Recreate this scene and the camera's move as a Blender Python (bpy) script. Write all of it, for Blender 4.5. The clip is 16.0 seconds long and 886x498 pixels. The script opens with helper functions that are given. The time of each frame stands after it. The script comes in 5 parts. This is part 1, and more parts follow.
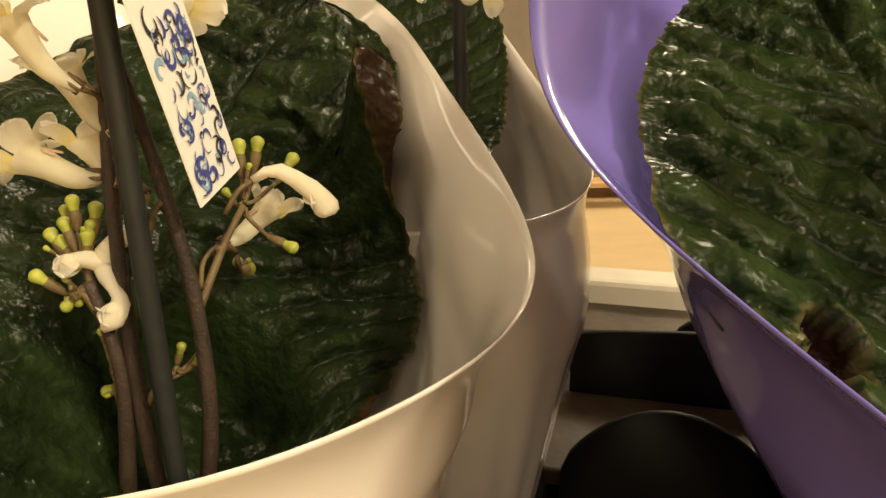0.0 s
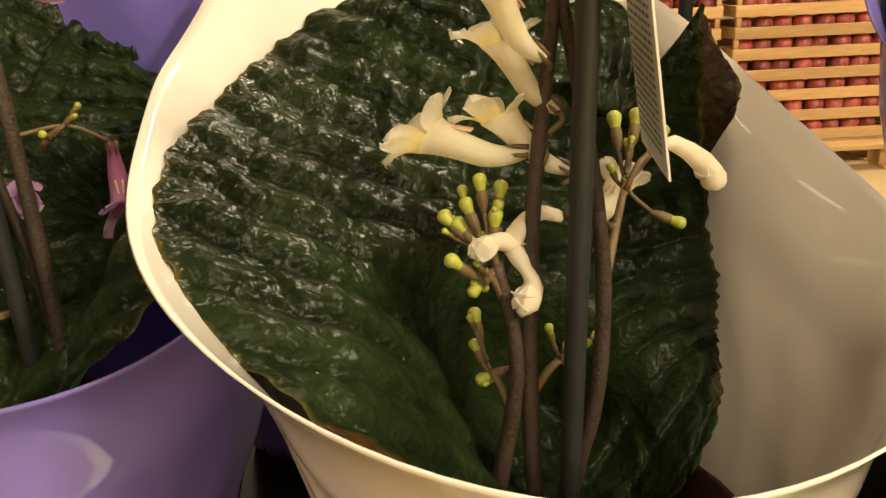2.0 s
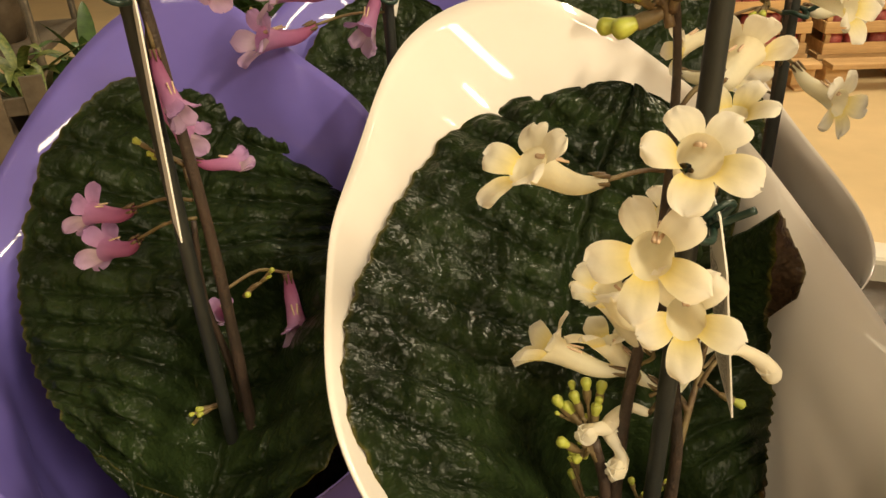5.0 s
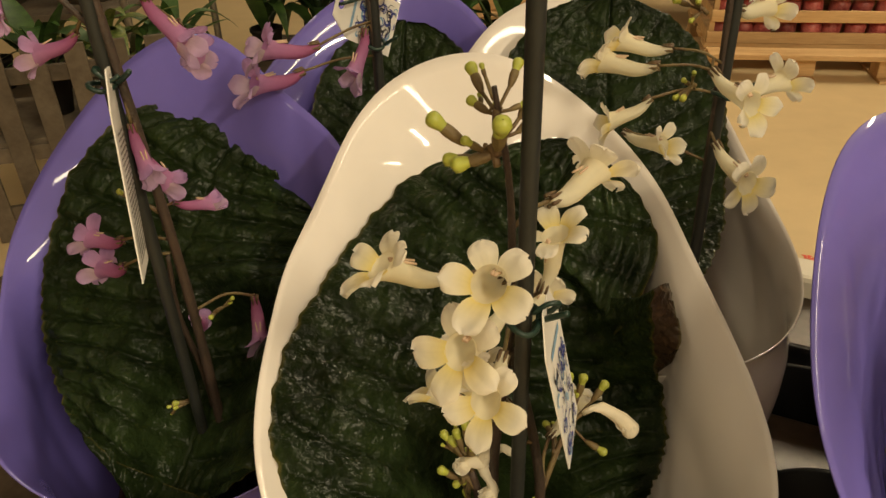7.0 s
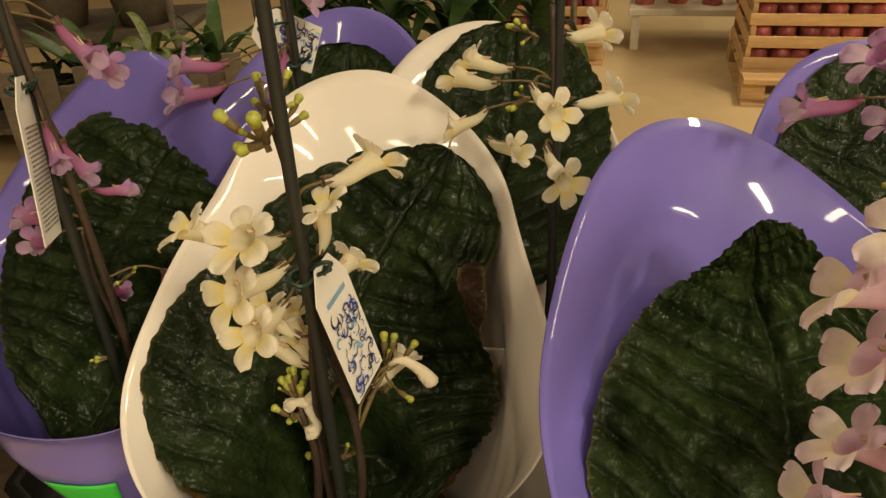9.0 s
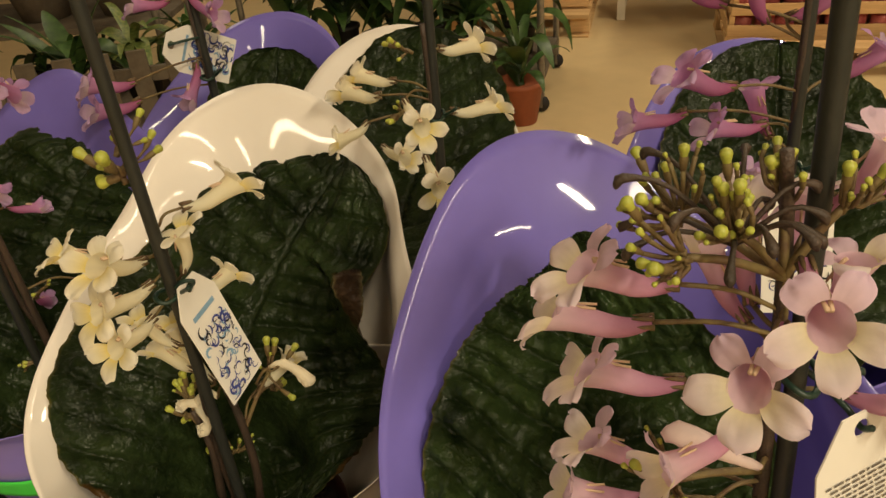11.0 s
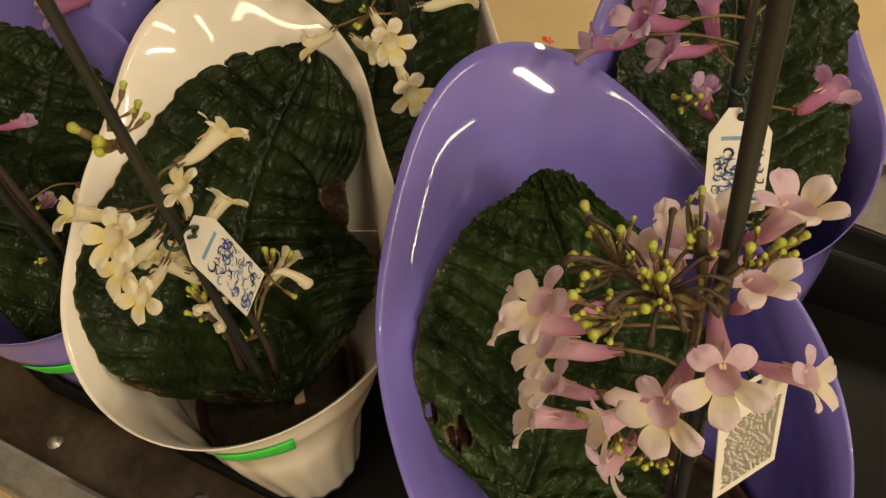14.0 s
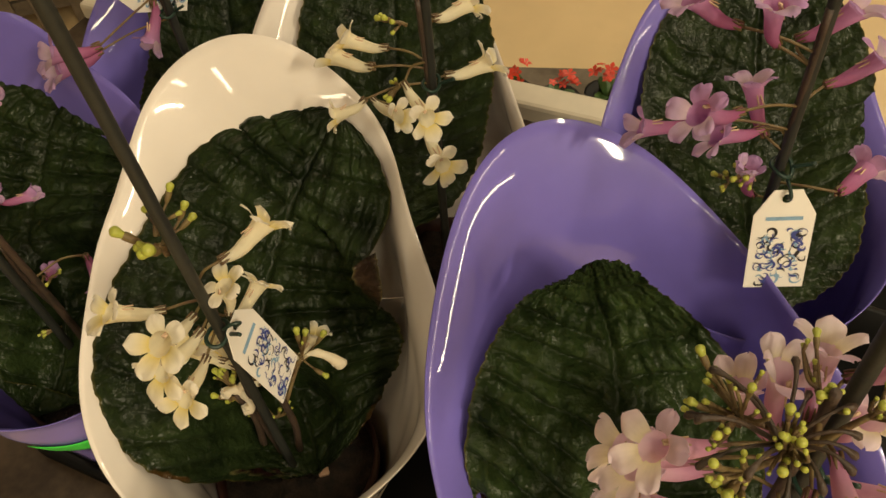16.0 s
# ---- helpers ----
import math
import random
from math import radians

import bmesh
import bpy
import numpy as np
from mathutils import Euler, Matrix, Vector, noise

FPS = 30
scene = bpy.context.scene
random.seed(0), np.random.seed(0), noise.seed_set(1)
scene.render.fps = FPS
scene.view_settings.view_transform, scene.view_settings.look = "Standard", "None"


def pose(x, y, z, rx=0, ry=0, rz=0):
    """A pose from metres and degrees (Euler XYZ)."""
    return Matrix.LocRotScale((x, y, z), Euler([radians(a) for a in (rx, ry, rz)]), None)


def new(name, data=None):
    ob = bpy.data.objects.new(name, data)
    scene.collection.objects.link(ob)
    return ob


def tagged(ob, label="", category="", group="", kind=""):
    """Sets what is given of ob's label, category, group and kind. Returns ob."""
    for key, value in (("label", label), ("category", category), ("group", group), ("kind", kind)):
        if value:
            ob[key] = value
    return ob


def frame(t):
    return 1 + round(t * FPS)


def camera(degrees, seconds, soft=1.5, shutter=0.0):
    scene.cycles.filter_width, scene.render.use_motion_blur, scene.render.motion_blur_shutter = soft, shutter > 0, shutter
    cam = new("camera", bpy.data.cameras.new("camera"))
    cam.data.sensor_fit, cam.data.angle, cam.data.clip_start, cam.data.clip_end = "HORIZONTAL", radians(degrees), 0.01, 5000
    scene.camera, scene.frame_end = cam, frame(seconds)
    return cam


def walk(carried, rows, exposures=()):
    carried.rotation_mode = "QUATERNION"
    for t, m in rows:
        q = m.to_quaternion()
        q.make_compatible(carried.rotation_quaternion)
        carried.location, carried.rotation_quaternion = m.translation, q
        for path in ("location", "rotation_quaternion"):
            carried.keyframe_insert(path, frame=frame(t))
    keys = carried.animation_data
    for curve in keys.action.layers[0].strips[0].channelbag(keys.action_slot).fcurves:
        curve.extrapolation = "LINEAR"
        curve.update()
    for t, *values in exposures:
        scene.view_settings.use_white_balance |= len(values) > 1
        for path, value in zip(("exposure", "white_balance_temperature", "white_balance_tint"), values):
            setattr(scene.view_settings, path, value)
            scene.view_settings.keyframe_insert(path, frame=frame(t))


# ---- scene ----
cam = camera(61.0, 16.0)
METRES, EYE, TILT, LEAN, TURN = 0.85, 0.92, -18.5, 1.5, 0.0
ROWS = [
    (0.0, 0.0, 0.0, 0.0, 0.0, 0.0, -0.0),
    (0.5, -0.0455, 0.0105, 0.0003, 1.03, -1.6, -0.28),
    (1.0, -0.0831, 0.011, -0.0027, 0.91, -1.8, 0.72),
    (1.5, -0.1153, 0.0092, -0.0013, -1.22, -1.74, 1.9),
    (2.0, -0.1509, 0.0143, 0.0009, -2.71, -1.49, 1.88),
    (2.5, -0.1822, 0.028, 0.0035, -3.11, -1.43, 1.98),
    (3.0, -0.2114, 0.0304, 0.0209, -2.06, -2.08, 2.06),
    (3.5, -0.219, 0.017, 0.0444, -0.72, -2.71, 1.77),
    (4.0, -0.2047, -0.0086, 0.074, 0.86, -5.33, 1.39),
    (6.5, -0.12, -0.0866, 0.184, 6.2, -13.21, -2.24),
    (7.0, -0.0907, -0.0952, 0.1905, 8.96, -13.21, -2.62),
    (7.5, -0.0565, -0.1116, 0.1916, 10.91, -12.69, -2.74),
    (8.0, -0.0106, -0.1284, 0.1927, 12.61, -12.41, -3.1),
    (8.5, 0.0315, -0.1432, 0.1924, 13.53, -12.07, -3.91),
    (9.0, 0.058, -0.1541, 0.1901, 13.52, -11.72, -3.24),
    (9.5, 0.0935, -0.1585, 0.1891, 13.74, -11.89, -3.31),
    (10.0, 0.1284, -0.1601, 0.1933, 13.35, -10.69, -2.58),
    (12.5, 0.157, -0.1636, 0.2997, 13.67, -23.57, 0.43),
    (13.0, 0.1484, -0.1623, 0.3203, 12.53, -25.98, 0.74),
    (13.5, 0.1461, -0.1665, 0.3318, 12.32, -27.89, -0.12),
    (14.0, 0.1508, -0.1723, 0.343, 10.51, -32.16, 0.83),
    (14.5, 0.1335, -0.1588, 0.3594, 6.28, -33.76, 4.64),
    (15.0, 0.0949, -0.1431, 0.3694, 1.76, -35.08, 5.56),
    (15.5, 0.0704, -0.131, 0.3811, 1.3, -35.23, 3.41),
    (16.0, 0.0835, -0.1412, 0.3874, 6.96, -32.38, -0.19),
]
walk(cam, [(t, pose(0, 0, EYE, TILT, LEAN, TURN) @ pose(METRES * x, METRES * y, METRES * z, 90 + pitch, roll, yaw)) for t, x, y, z, yaw, pitch, roll in ROWS], exposures=((0.0, 0.32), (2.5, 0.40), (4.2, 0.40), (6.5, -0.39), (9.0, -0.37), (12.5, -0.49), (14.0, -0.52), (16.0, -0.38)))

# ---------------------------------------------------------------- light
world = bpy.data.worlds.new("hall_air")
world.use_nodes = True
scene.world = world
bg = world.node_tree.nodes["Background"]
bg.inputs[0].default_value = (1.0, 0.80, 0.55, 1)
bg.inputs[1].default_value = 0.03


def strip_lamp(x, y, z, length, width, power, turn=0.0):
    """The downward lamp of a long ceiling strip, out of view; also makes the left fill."""
    lamp = bpy.data.lights.new("strip_light", "AREA")
    lamp.shape, lamp.size, lamp.size_y = "RECTANGLE", length, width
    lamp.energy, lamp.color = power, (1.0, 0.842, 0.572)
    ob = new("strip_light", lamp)
    ob.matrix_world = pose(x, y, z, 0, 0, turn)
    return ob


# the 6 W lamp at (-2.0, 0.7) is an added fill from the left
LAMPS = ((2.75, -2.45, 100, 235), (-1.0, -2.8, 90, 40), (1.25, -1.2, 100, 48), (0.1, -4.0, 90, 45), (-2.0, 0.7, 90, 6), (6.2, -1.6, 90, 70), (1.3, 3.0, 90, 85), (-1.5, 4.2, 90, 45), (3.0, 6.0, 90, 60))
for lx, ly, lt, lp in LAMPS:
    strip_lamp(lx, ly, 3.3, 1.5 if lp > 50 else 2.6, 0.16, lp, lt)


# ---------------------------------------------------------------- materials
def material(name, colour, rough=0.5, metal=0.0, vary=0.0, scale=30.0, bump=0.0, bump_scale=200.0, spec=0.5, colour2=None, coat=0.0, sss=0.0, trans=0.0, stretch=None, per_object=0.0):
    """A surface whose colour and gloss vary at two scales, with fine relief."""
    m = bpy.data.materials.new(name)
    m.use_nodes = True
    nt = m.node_tree
    b = nt.nodes["Principled BSDF"]
    b.inputs["Roughness"].default_value, b.inputs["Metallic"].default_value = rough, metal
    b.inputs["Specular IOR Level"].default_value = spec
    b.inputs["Coat Weight"].default_value = coat
    b.inputs["Coat Roughness"].default_value = 0.05
    if sss:
        b.inputs["Subsurface Weight"].default_value = sss
        b.inputs["Subsurface Radius"].default_value = (0.004, 0.003, 0.002)
        b.inputs["Subsurface Scale"].default_value = 0.5
    c1 = (*colour, 1)
    c2 = (*(colour2 or [min(1, c * (1 - vary)) for c in colour]), 1)
    tc = nt.nodes.new("ShaderNodeTexCoord")
    mp = nt.nodes.new("ShaderNodeMapping")
    nt.links.new(tc.outputs["Object"], mp.inputs[0])
    if stretch:
        mp.inputs["Scale"].default_value = stretch
    n1 = nt.nodes.new("ShaderNodeTexNoise")
    n1.inputs["Scale"].default_value, n1.inputs["Detail"].default_value = scale, 6
    n2 = nt.nodes.new("ShaderNodeTexNoise")
    n2.inputs["Scale"].default_value, n2.inputs["Detail"].default_value = scale * 7, 3
    for n in (n1, n2):
        nt.links.new(mp.outputs[0], n.inputs["Vector"])
    mx = nt.nodes.new("ShaderNodeMath")
    mx.operation = "MULTIPLY_ADD"
    nt.links.new(n2.outputs[0], mx.inputs[0])
    mx.inputs[1].default_value = 0.4
    nt.links.new(n1.outputs[0], mx.inputs[2])
    rp = nt.nodes.new("ShaderNodeValToRGB")
    rp.color_ramp.elements[0].position, rp.color_ramp.elements[0].color = 0.52, c2
    rp.color_ramp.elements[1].position, rp.color_ramp.elements[1].color = 0.86, c1
    nt.links.new(mx.outputs[0], rp.inputs[0])
    last = rp.outputs[0]
    if per_object:
        oi = nt.nodes.new("ShaderNodeObjectInfo")
        hs = nt.nodes.new("ShaderNodeHueSaturation")
        mr = nt.nodes.new("ShaderNodeMapRange")
        mr.inputs["To Min"].default_value, mr.inputs["To Max"].default_value = 1 - per_object, 1 + per_object
        nt.links.new(oi.outputs["Random"], mr.inputs[0])
        nt.links.new(mr.outputs[0], hs.inputs["Value"])
        nt.links.new(last, hs.inputs["Color"])
        last = hs.outputs[0]
    nt.links.new(last, b.inputs["Base Color"])
    if trans:
        b.inputs["Transmission Weight"].default_value = trans
    if bump:
        nb = nt.nodes.new("ShaderNodeTexNoise")
        nb.inputs["Scale"].default_value, nb.inputs["Detail"].default_value = bump_scale, 4
        nt.links.new(mp.outputs[0], nb.inputs["Vector"])
        bp = nt.nodes.new("ShaderNodeBump")
        bp.inputs["Strength"].default_value, bp.inputs["Distance"].default_value = bump, 0.002
        nt.links.new(nb.outputs[0], bp.inputs["Height"])
        nt.links.new(bp.outputs[0], b.inputs["Normal"])
    return m


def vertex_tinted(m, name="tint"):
    """Lets a mesh's own pigment (veins, throats, dry edges) and painted groove shade multiply the base colour."""
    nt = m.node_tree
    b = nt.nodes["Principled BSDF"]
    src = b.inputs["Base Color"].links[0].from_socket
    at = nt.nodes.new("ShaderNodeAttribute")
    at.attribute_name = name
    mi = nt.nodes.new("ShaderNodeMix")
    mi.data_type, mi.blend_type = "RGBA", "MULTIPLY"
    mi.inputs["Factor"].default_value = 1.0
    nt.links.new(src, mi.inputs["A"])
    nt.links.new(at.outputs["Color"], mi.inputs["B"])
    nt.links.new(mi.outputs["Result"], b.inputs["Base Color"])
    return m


def leaf_relief(m):
    """Small puckered cells between a net of veins, with grain on top."""
    nt = m.node_tree
    tc = nt.nodes.new("ShaderNodeTexCoord")
    wob = nt.nodes.new("ShaderNodeTexNoise")
    wob.inputs["Scale"].default_value = 90
    add = nt.nodes.new("ShaderNodeVectorMath")
    add.operation = "MULTIPLY_ADD"
    nt.links.new(tc.outputs["Object"], wob.inputs["Vector"])
    nt.links.new(wob.outputs["Color"], add.inputs[0])
    add.inputs[1].default_value = (0.004, 0.004, 0.004)
    nt.links.new(tc.outputs["Object"], add.inputs[2])
    heights = []
    for sc in (240.0, 640.0):
        vo = nt.nodes.new("ShaderNodeTexVoronoi")
        vo.feature = "SMOOTH_F1"
        vo.inputs["Scale"].default_value = sc
        nt.links.new(add.outputs[0], vo.inputs["Vector"])
        heights.append(vo.outputs["Distance"])
    mx = nt.nodes.new("ShaderNodeMath")
    mx.operation = "MULTIPLY_ADD"
    nt.links.new(heights[1], mx.inputs[0])
    mx.inputs[1].default_value = 0.35
    nt.links.new(heights[0], mx.inputs[2])
    bp = nt.nodes.new("ShaderNodeBump")
    bp.invert = True
    nt.nodes["Principled BSDF"].inputs["Sheen Weight"].default_value = 0.01
    nt.nodes["Principled BSDF"].inputs["Sheen Roughness"].default_value = 0.45
    nt.nodes["Principled BSDF"].inputs["Sheen Tint"].default_value = (0.75, 0.85, 0.55, 1)
    bp.inputs["Strength"].default_value, bp.inputs["Distance"].default_value = 0.62, 0.0019
    nt.links.new(mx.outputs[0], bp.inputs["Height"])
    nt.links.new(bp.outputs[0], nt.nodes["Principled BSDF"].inputs["Normal"])
    return m


def translucent(m, amount):
    """Thin petals: part of the light passes through."""
    nt = m.node_tree
    b = nt.nodes["Principled BSDF"]
    out = nt.nodes["Material Output"]
    tr = nt.nodes.new("ShaderNodeBsdfTranslucent")
    nt.links.new(b.inputs["Base Color"].links[0].from_socket, tr.inputs[0])
    mi = nt.nodes.new("ShaderNodeMixShader")
    mi.inputs[0].default_value = amount
    nt.links.new(b.outputs[0], mi.inputs[1])
    nt.links.new(tr.outputs[0], mi.inputs[2])
    nt.links.new(mi.outputs[0], out.inputs["Surface"])
    return m


M_WHITE_SLEEVE = material("white_sleeve_paper", (0.80, 0.74, 0.675), 0.50, vary=0.04, scale=9, bump=0.20, bump_scale=20, spec=0.3, coat=1.0)
M_PURPLE_SLEEVE = material("purple_sleeve_paper", (0.168, 0.136, 0.51), 0.50, vary=0.10, scale=9, bump=0.20, bump_scale=20, spec=0.3, coat=1.0)
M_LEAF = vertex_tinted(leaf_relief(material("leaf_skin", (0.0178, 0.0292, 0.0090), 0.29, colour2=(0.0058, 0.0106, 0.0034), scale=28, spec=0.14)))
M_STAKE = material("stake_plastic", (0.020, 0.022, 0.018), 0.55, vary=0.3, scale=40, bump=0.15, bump_scale=300)
M_STEM = material("stem_skin", (0.062, 0.038, 0.026), 0.55, colour2=(0.034, 0.024, 0.016), scale=60, bump=0.35, bump_scale=900)
M_STEM_GREEN = material("pedicel_skin", (0.17, 0.125, 0.045), 0.6, colour2=(0.10, 0.055, 0.026), scale=90, bump=0.2, bump_scale=900)
M_PETAL_WHITE = translucent(vertex_tinted(material("white_petal", (0.95, 0.905, 0.80), 0.55, vary=0.05, scale=60, bump=0.12, bump_scale=700, spec=0.25)), 0.46)
M_PETAL_PINK = translucent(vertex_tinted(material("pink_petal", (0.86, 0.745, 0.80), 0.55, vary=0.08, scale=60, bump=0.12, bump_scale=700, spec=0.25, per_object=0.06)), 0.46)
M_PETAL_MAGENTA = translucent(vertex_tinted(material("magenta_petal", (0.51, 0.285, 0.48), 0.55, vary=0.12, scale=60, bump=0.12, bump_scale=700, spec=0.25, per_object=0.12)), 0.46)
M_BUD = material("bud_skin", (0.42, 0.45, 0.07), 0.45, vary=0.2, scale=120, sss=0.2, per_object=0.12)
M_PISTIL = material("pistil", (0.60, 0.42, 0.28), 0.6, vary=0.2, scale=120)
M_TAG = material("tag_card", (0.82, 0.79, 0.73), 0.4, vary=0.03, scale=40)
M_INK = material("blue_ink", (0.05, 0.07, 0.30), 0.5, vary=0.3, scale=90)
M_INK_DARK = material("black_ink", (0.02, 0.02, 0.03), 0.5, vary=0.3, scale=90)
M_INK_GREY = material("grey_ink", (0.16, 0.14, 0.12), 0.6, vary=0.2, scale=90)
M_INK_PALE = material("pale_blue_ink", (0.25, 0.42, 0.60), 0.5, vary=0.2, scale=90)
M_TIE = material("tie_plastic", (0.012, 0.035, 0.025), 0.4, vary=0.2, scale=60)
M_SOIL = material("potting_soil", (0.035, 0.022, 0.014), 0.95, colour2=(0.008, 0.006, 0.004), scale=140, bump=1.0, bump_scale=350)
M_POT = material("pot_plastic", (0.050, 0.018, 0.012), 0.5, vary=0.3, scale=30)
M_TRAY = material("tray_plastic", (0.004, 0.004, 0.004), 0.5, vary=0.3, scale=25, spec=0.2, bump=0.06, bump_scale=150)
M_GREEN_STICKER = material("green_sticker", (0.05, 0.62, 0.07), 0.5, vary=0.06, scale=40)
M_CHIP = material("fertiliser_stick", (0.62, 0.40, 0.26), 0.8, vary=0.1, scale=80)
M_METAL = material("worn_steel", (0.085, 0.060, 0.040), 0.34, metal=0.2, spec=0.4, colour2=(0.030, 0.020, 0.012), scale=14, bump=0.12, bump_scale=160)
M_GALV = material("galvanised_steel", (0.40, 0.38, 0.35), 0.4, metal=0.7, vary=0.3, scale=40, bump=0.05, bump_scale=160)
M_FLOOR = material("hall_floor", (0.62, 0.47, 0.26), 0.42, vary=0.16, scale=1.3, bump=0.05, bump_scale=60)
M_WALL = material("hall_wall", (0.46, 0.40, 0.32), 0.8, vary=0.12, scale=1.5, bump=0.08, bump_scale=40)
M_WOOD = material("crate_wood", (0.64, 0.42, 0.20), 0.7, colour2=(0.46, 0.28, 0.12), scale=9, bump=0.25, bump_scale=70, stretch=(0.3, 3, 3), per_object=0.18)
M_WOOD_GREY = material("grey_wood", (0.15, 0.12, 0.085), 0.8, colour2=(0.08, 0.06, 0.04), scale=9, bump=0.25, bump_scale=70, per_object=0.2)
M_RED = material("red_pack", (0.62, 0.20, 0.17), 0.35, colour2=(0.34, 0.05, 0.05), scale=18, per_object=0.4)
M_DARK = material("dark_gap", (0.015, 0.012, 0.010), 0.7, vary=0.3, scale=12)
M_FOLIAGE = material("background_foliage", (0.055, 0.11, 0.025), 0.45, colour2=(0.02, 0.05, 0.012), scale=12, per_object=0.3)
M_FOLIAGE_PALE = material("variegated_foliage", (0.22, 0.24, 0.07), 0.45, colour2=(0.05, 0.10, 0.02), scale=25)
M_TERRACOTTA = material("terracotta", (0.36, 0.10, 0.045), 0.6, vary=0.2, scale=12)
M_WHITE_BENCH = material("white_bench_paint", (0.66, 0.60, 0.48), 0.5, vary=0.12, scale=6)
M_SCARLET = material("scarlet_bloom", (0.66, 0.05, 0.02), 0.5, vary=0.3, scale=60)


# ---------------------------------------------------------------- mesh helpers
def mesh_from(name, verts, faces, mat, smooth=True, tints=None):
    me = bpy.data.meshes.new(name)
    me.from_pydata([tuple(v) for v in verts], [], faces)
    if smooth:
        me.polygons.foreach_set("use_smooth", [True] * len(me.polygons))
    if tints is not None:
        at = me.color_attributes.new("tint", "FLOAT_COLOR", "POINT")
        at.data.foreach_set("color", np.concatenate([np.array(tints, float), np.ones((len(verts), 1))], 1).ravel())
    me.materials.append(mat)
    me.update()
    return me


def child(name, me, parent, label="", m=None):
    ob = new(name, me)
    ob.parent = parent
    if m is not None:
        ob.matrix_basis = m
    if label:
        tagged(ob, label)
    return ob


def thing(name, label, category, group="", kind="", at=(0, 0, 0)):
    ob = new(name)
    ob.empty_display_size = 0.02
    ob.location = at
    return tagged(ob, label, category, group, kind)


def spline(points, n):
    """Catmull-Rom through the points."""
    p = [np.array(q, float) for q in points]
    p = [2 * p[0] - p[1]] + p + [2 * p[-1] - p[-2]]
    out = []
    seg = len(p) - 3
    for i in range(n + 1):
        s = i / n * seg
        k = min(int(s), seg - 1)
        u = s - k
        a, b, c, d = p[k:k + 4]
        out.append(0.5 * (2 * b + (c - a) * u + (2 * a - 5 * b + 4 * c - d) * u * u + (3 * b - a - 3 * c + d) * u ** 3))
    return out


def tube_data(path, radii, sides=8, close=True):
    """Vertices and faces of a tube along a path."""
    path = [Vector(q) for q in path]
    verts, faces = [], []
    side = None
    for i, q in enumerate(path):
        d = (path[min(i + 1, len(path) - 1)] - path[max(i - 1, 0)]).normalized()
        if side is None:
            side = d.orthogonal().normalized()
        side = (side - d * side.dot(d)).normalized()
        up = d.cross(side)
        r = radii[i] if hasattr(radii, "__len__") else radii
        for k in range(sides):
            a = 2 * math.pi * k / sides
            verts.append(q + (side * math.cos(a) + up * math.sin(a)) * r)
    for i in range(len(path) - 1):
        for k in range(sides):
            a, b = i * sides + k, i * sides + (k + 1) % sides
            faces.append((a, b, b + sides, a + sides))
    if close:
        faces.append(tuple(reversed(range(sides))))
        faces.append(tuple(range(len(verts) - sides, len(verts))))
    return verts, faces


def tube(name, path, radii, mat, sides=8):
    v, f = tube_data(path, radii, sides)
    return mesh_from(name, v, f, mat)


def joined(name, pieces, mat, smooth=True):
    verts, faces = [], []
    for v, f in pieces:
        k = len(verts)
        verts += [tuple(q) for q in v]
        faces += [tuple(i + k for i in q) for q in f]
    return mesh_from(name, verts, faces, mat, smooth)


def box_mesh(name, size, mat, bevel=0.003):
    """A box with rounded edges, its base at z = 0."""
    bm = bmesh.new()
    bmesh.ops.create_cube(bm, size=1.0)
    for v in bm.verts:
        v.co = Vector((v.co.x * size[0], v.co.y * size[1], (v.co.z + 0.5) * size[2]))
    if bevel:
        bmesh.ops.bevel(bm, geom=list(bm.edges), offset=bevel, segments=2, affect="EDGES", profile=0.5)
    me = bpy.data.meshes.new(name)
    bm.to_mesh(me)
    bm.free()
    me.materials.append(mat)
    return me


def lathe(profile, sides=40):
    verts, faces = [], []
    for r, z in profile:
        for k in range(sides):
            a = 2 * math.pi * k / sides
            verts.append((r * math.cos(a), r * math.sin(a), z))
    for i in range(len(profile) - 1):
        for k in range(sides):
            a, b = i * sides + k, i * sides + (k + 1) % sides
            faces.append((a, b, b + sides, a + sides))
    return verts, faces


def waves(c, th):
    """A sum of waves round a circle: mean, then cosine and sine of each order."""
    out = c[0] + 0 * th
    for k in range(1, (len(c) + 1) // 2):
        out = out + c[2 * k - 1] * np.cos(k * th) + c[2 * k] * np.sin(k * th)
    return out


def solid(ob, t):
    m = ob.modifiers.new("thickness", "SOLIDIFY")
    m.thickness, m.offset = t, 0.0
    return ob


TABLE = 0.63


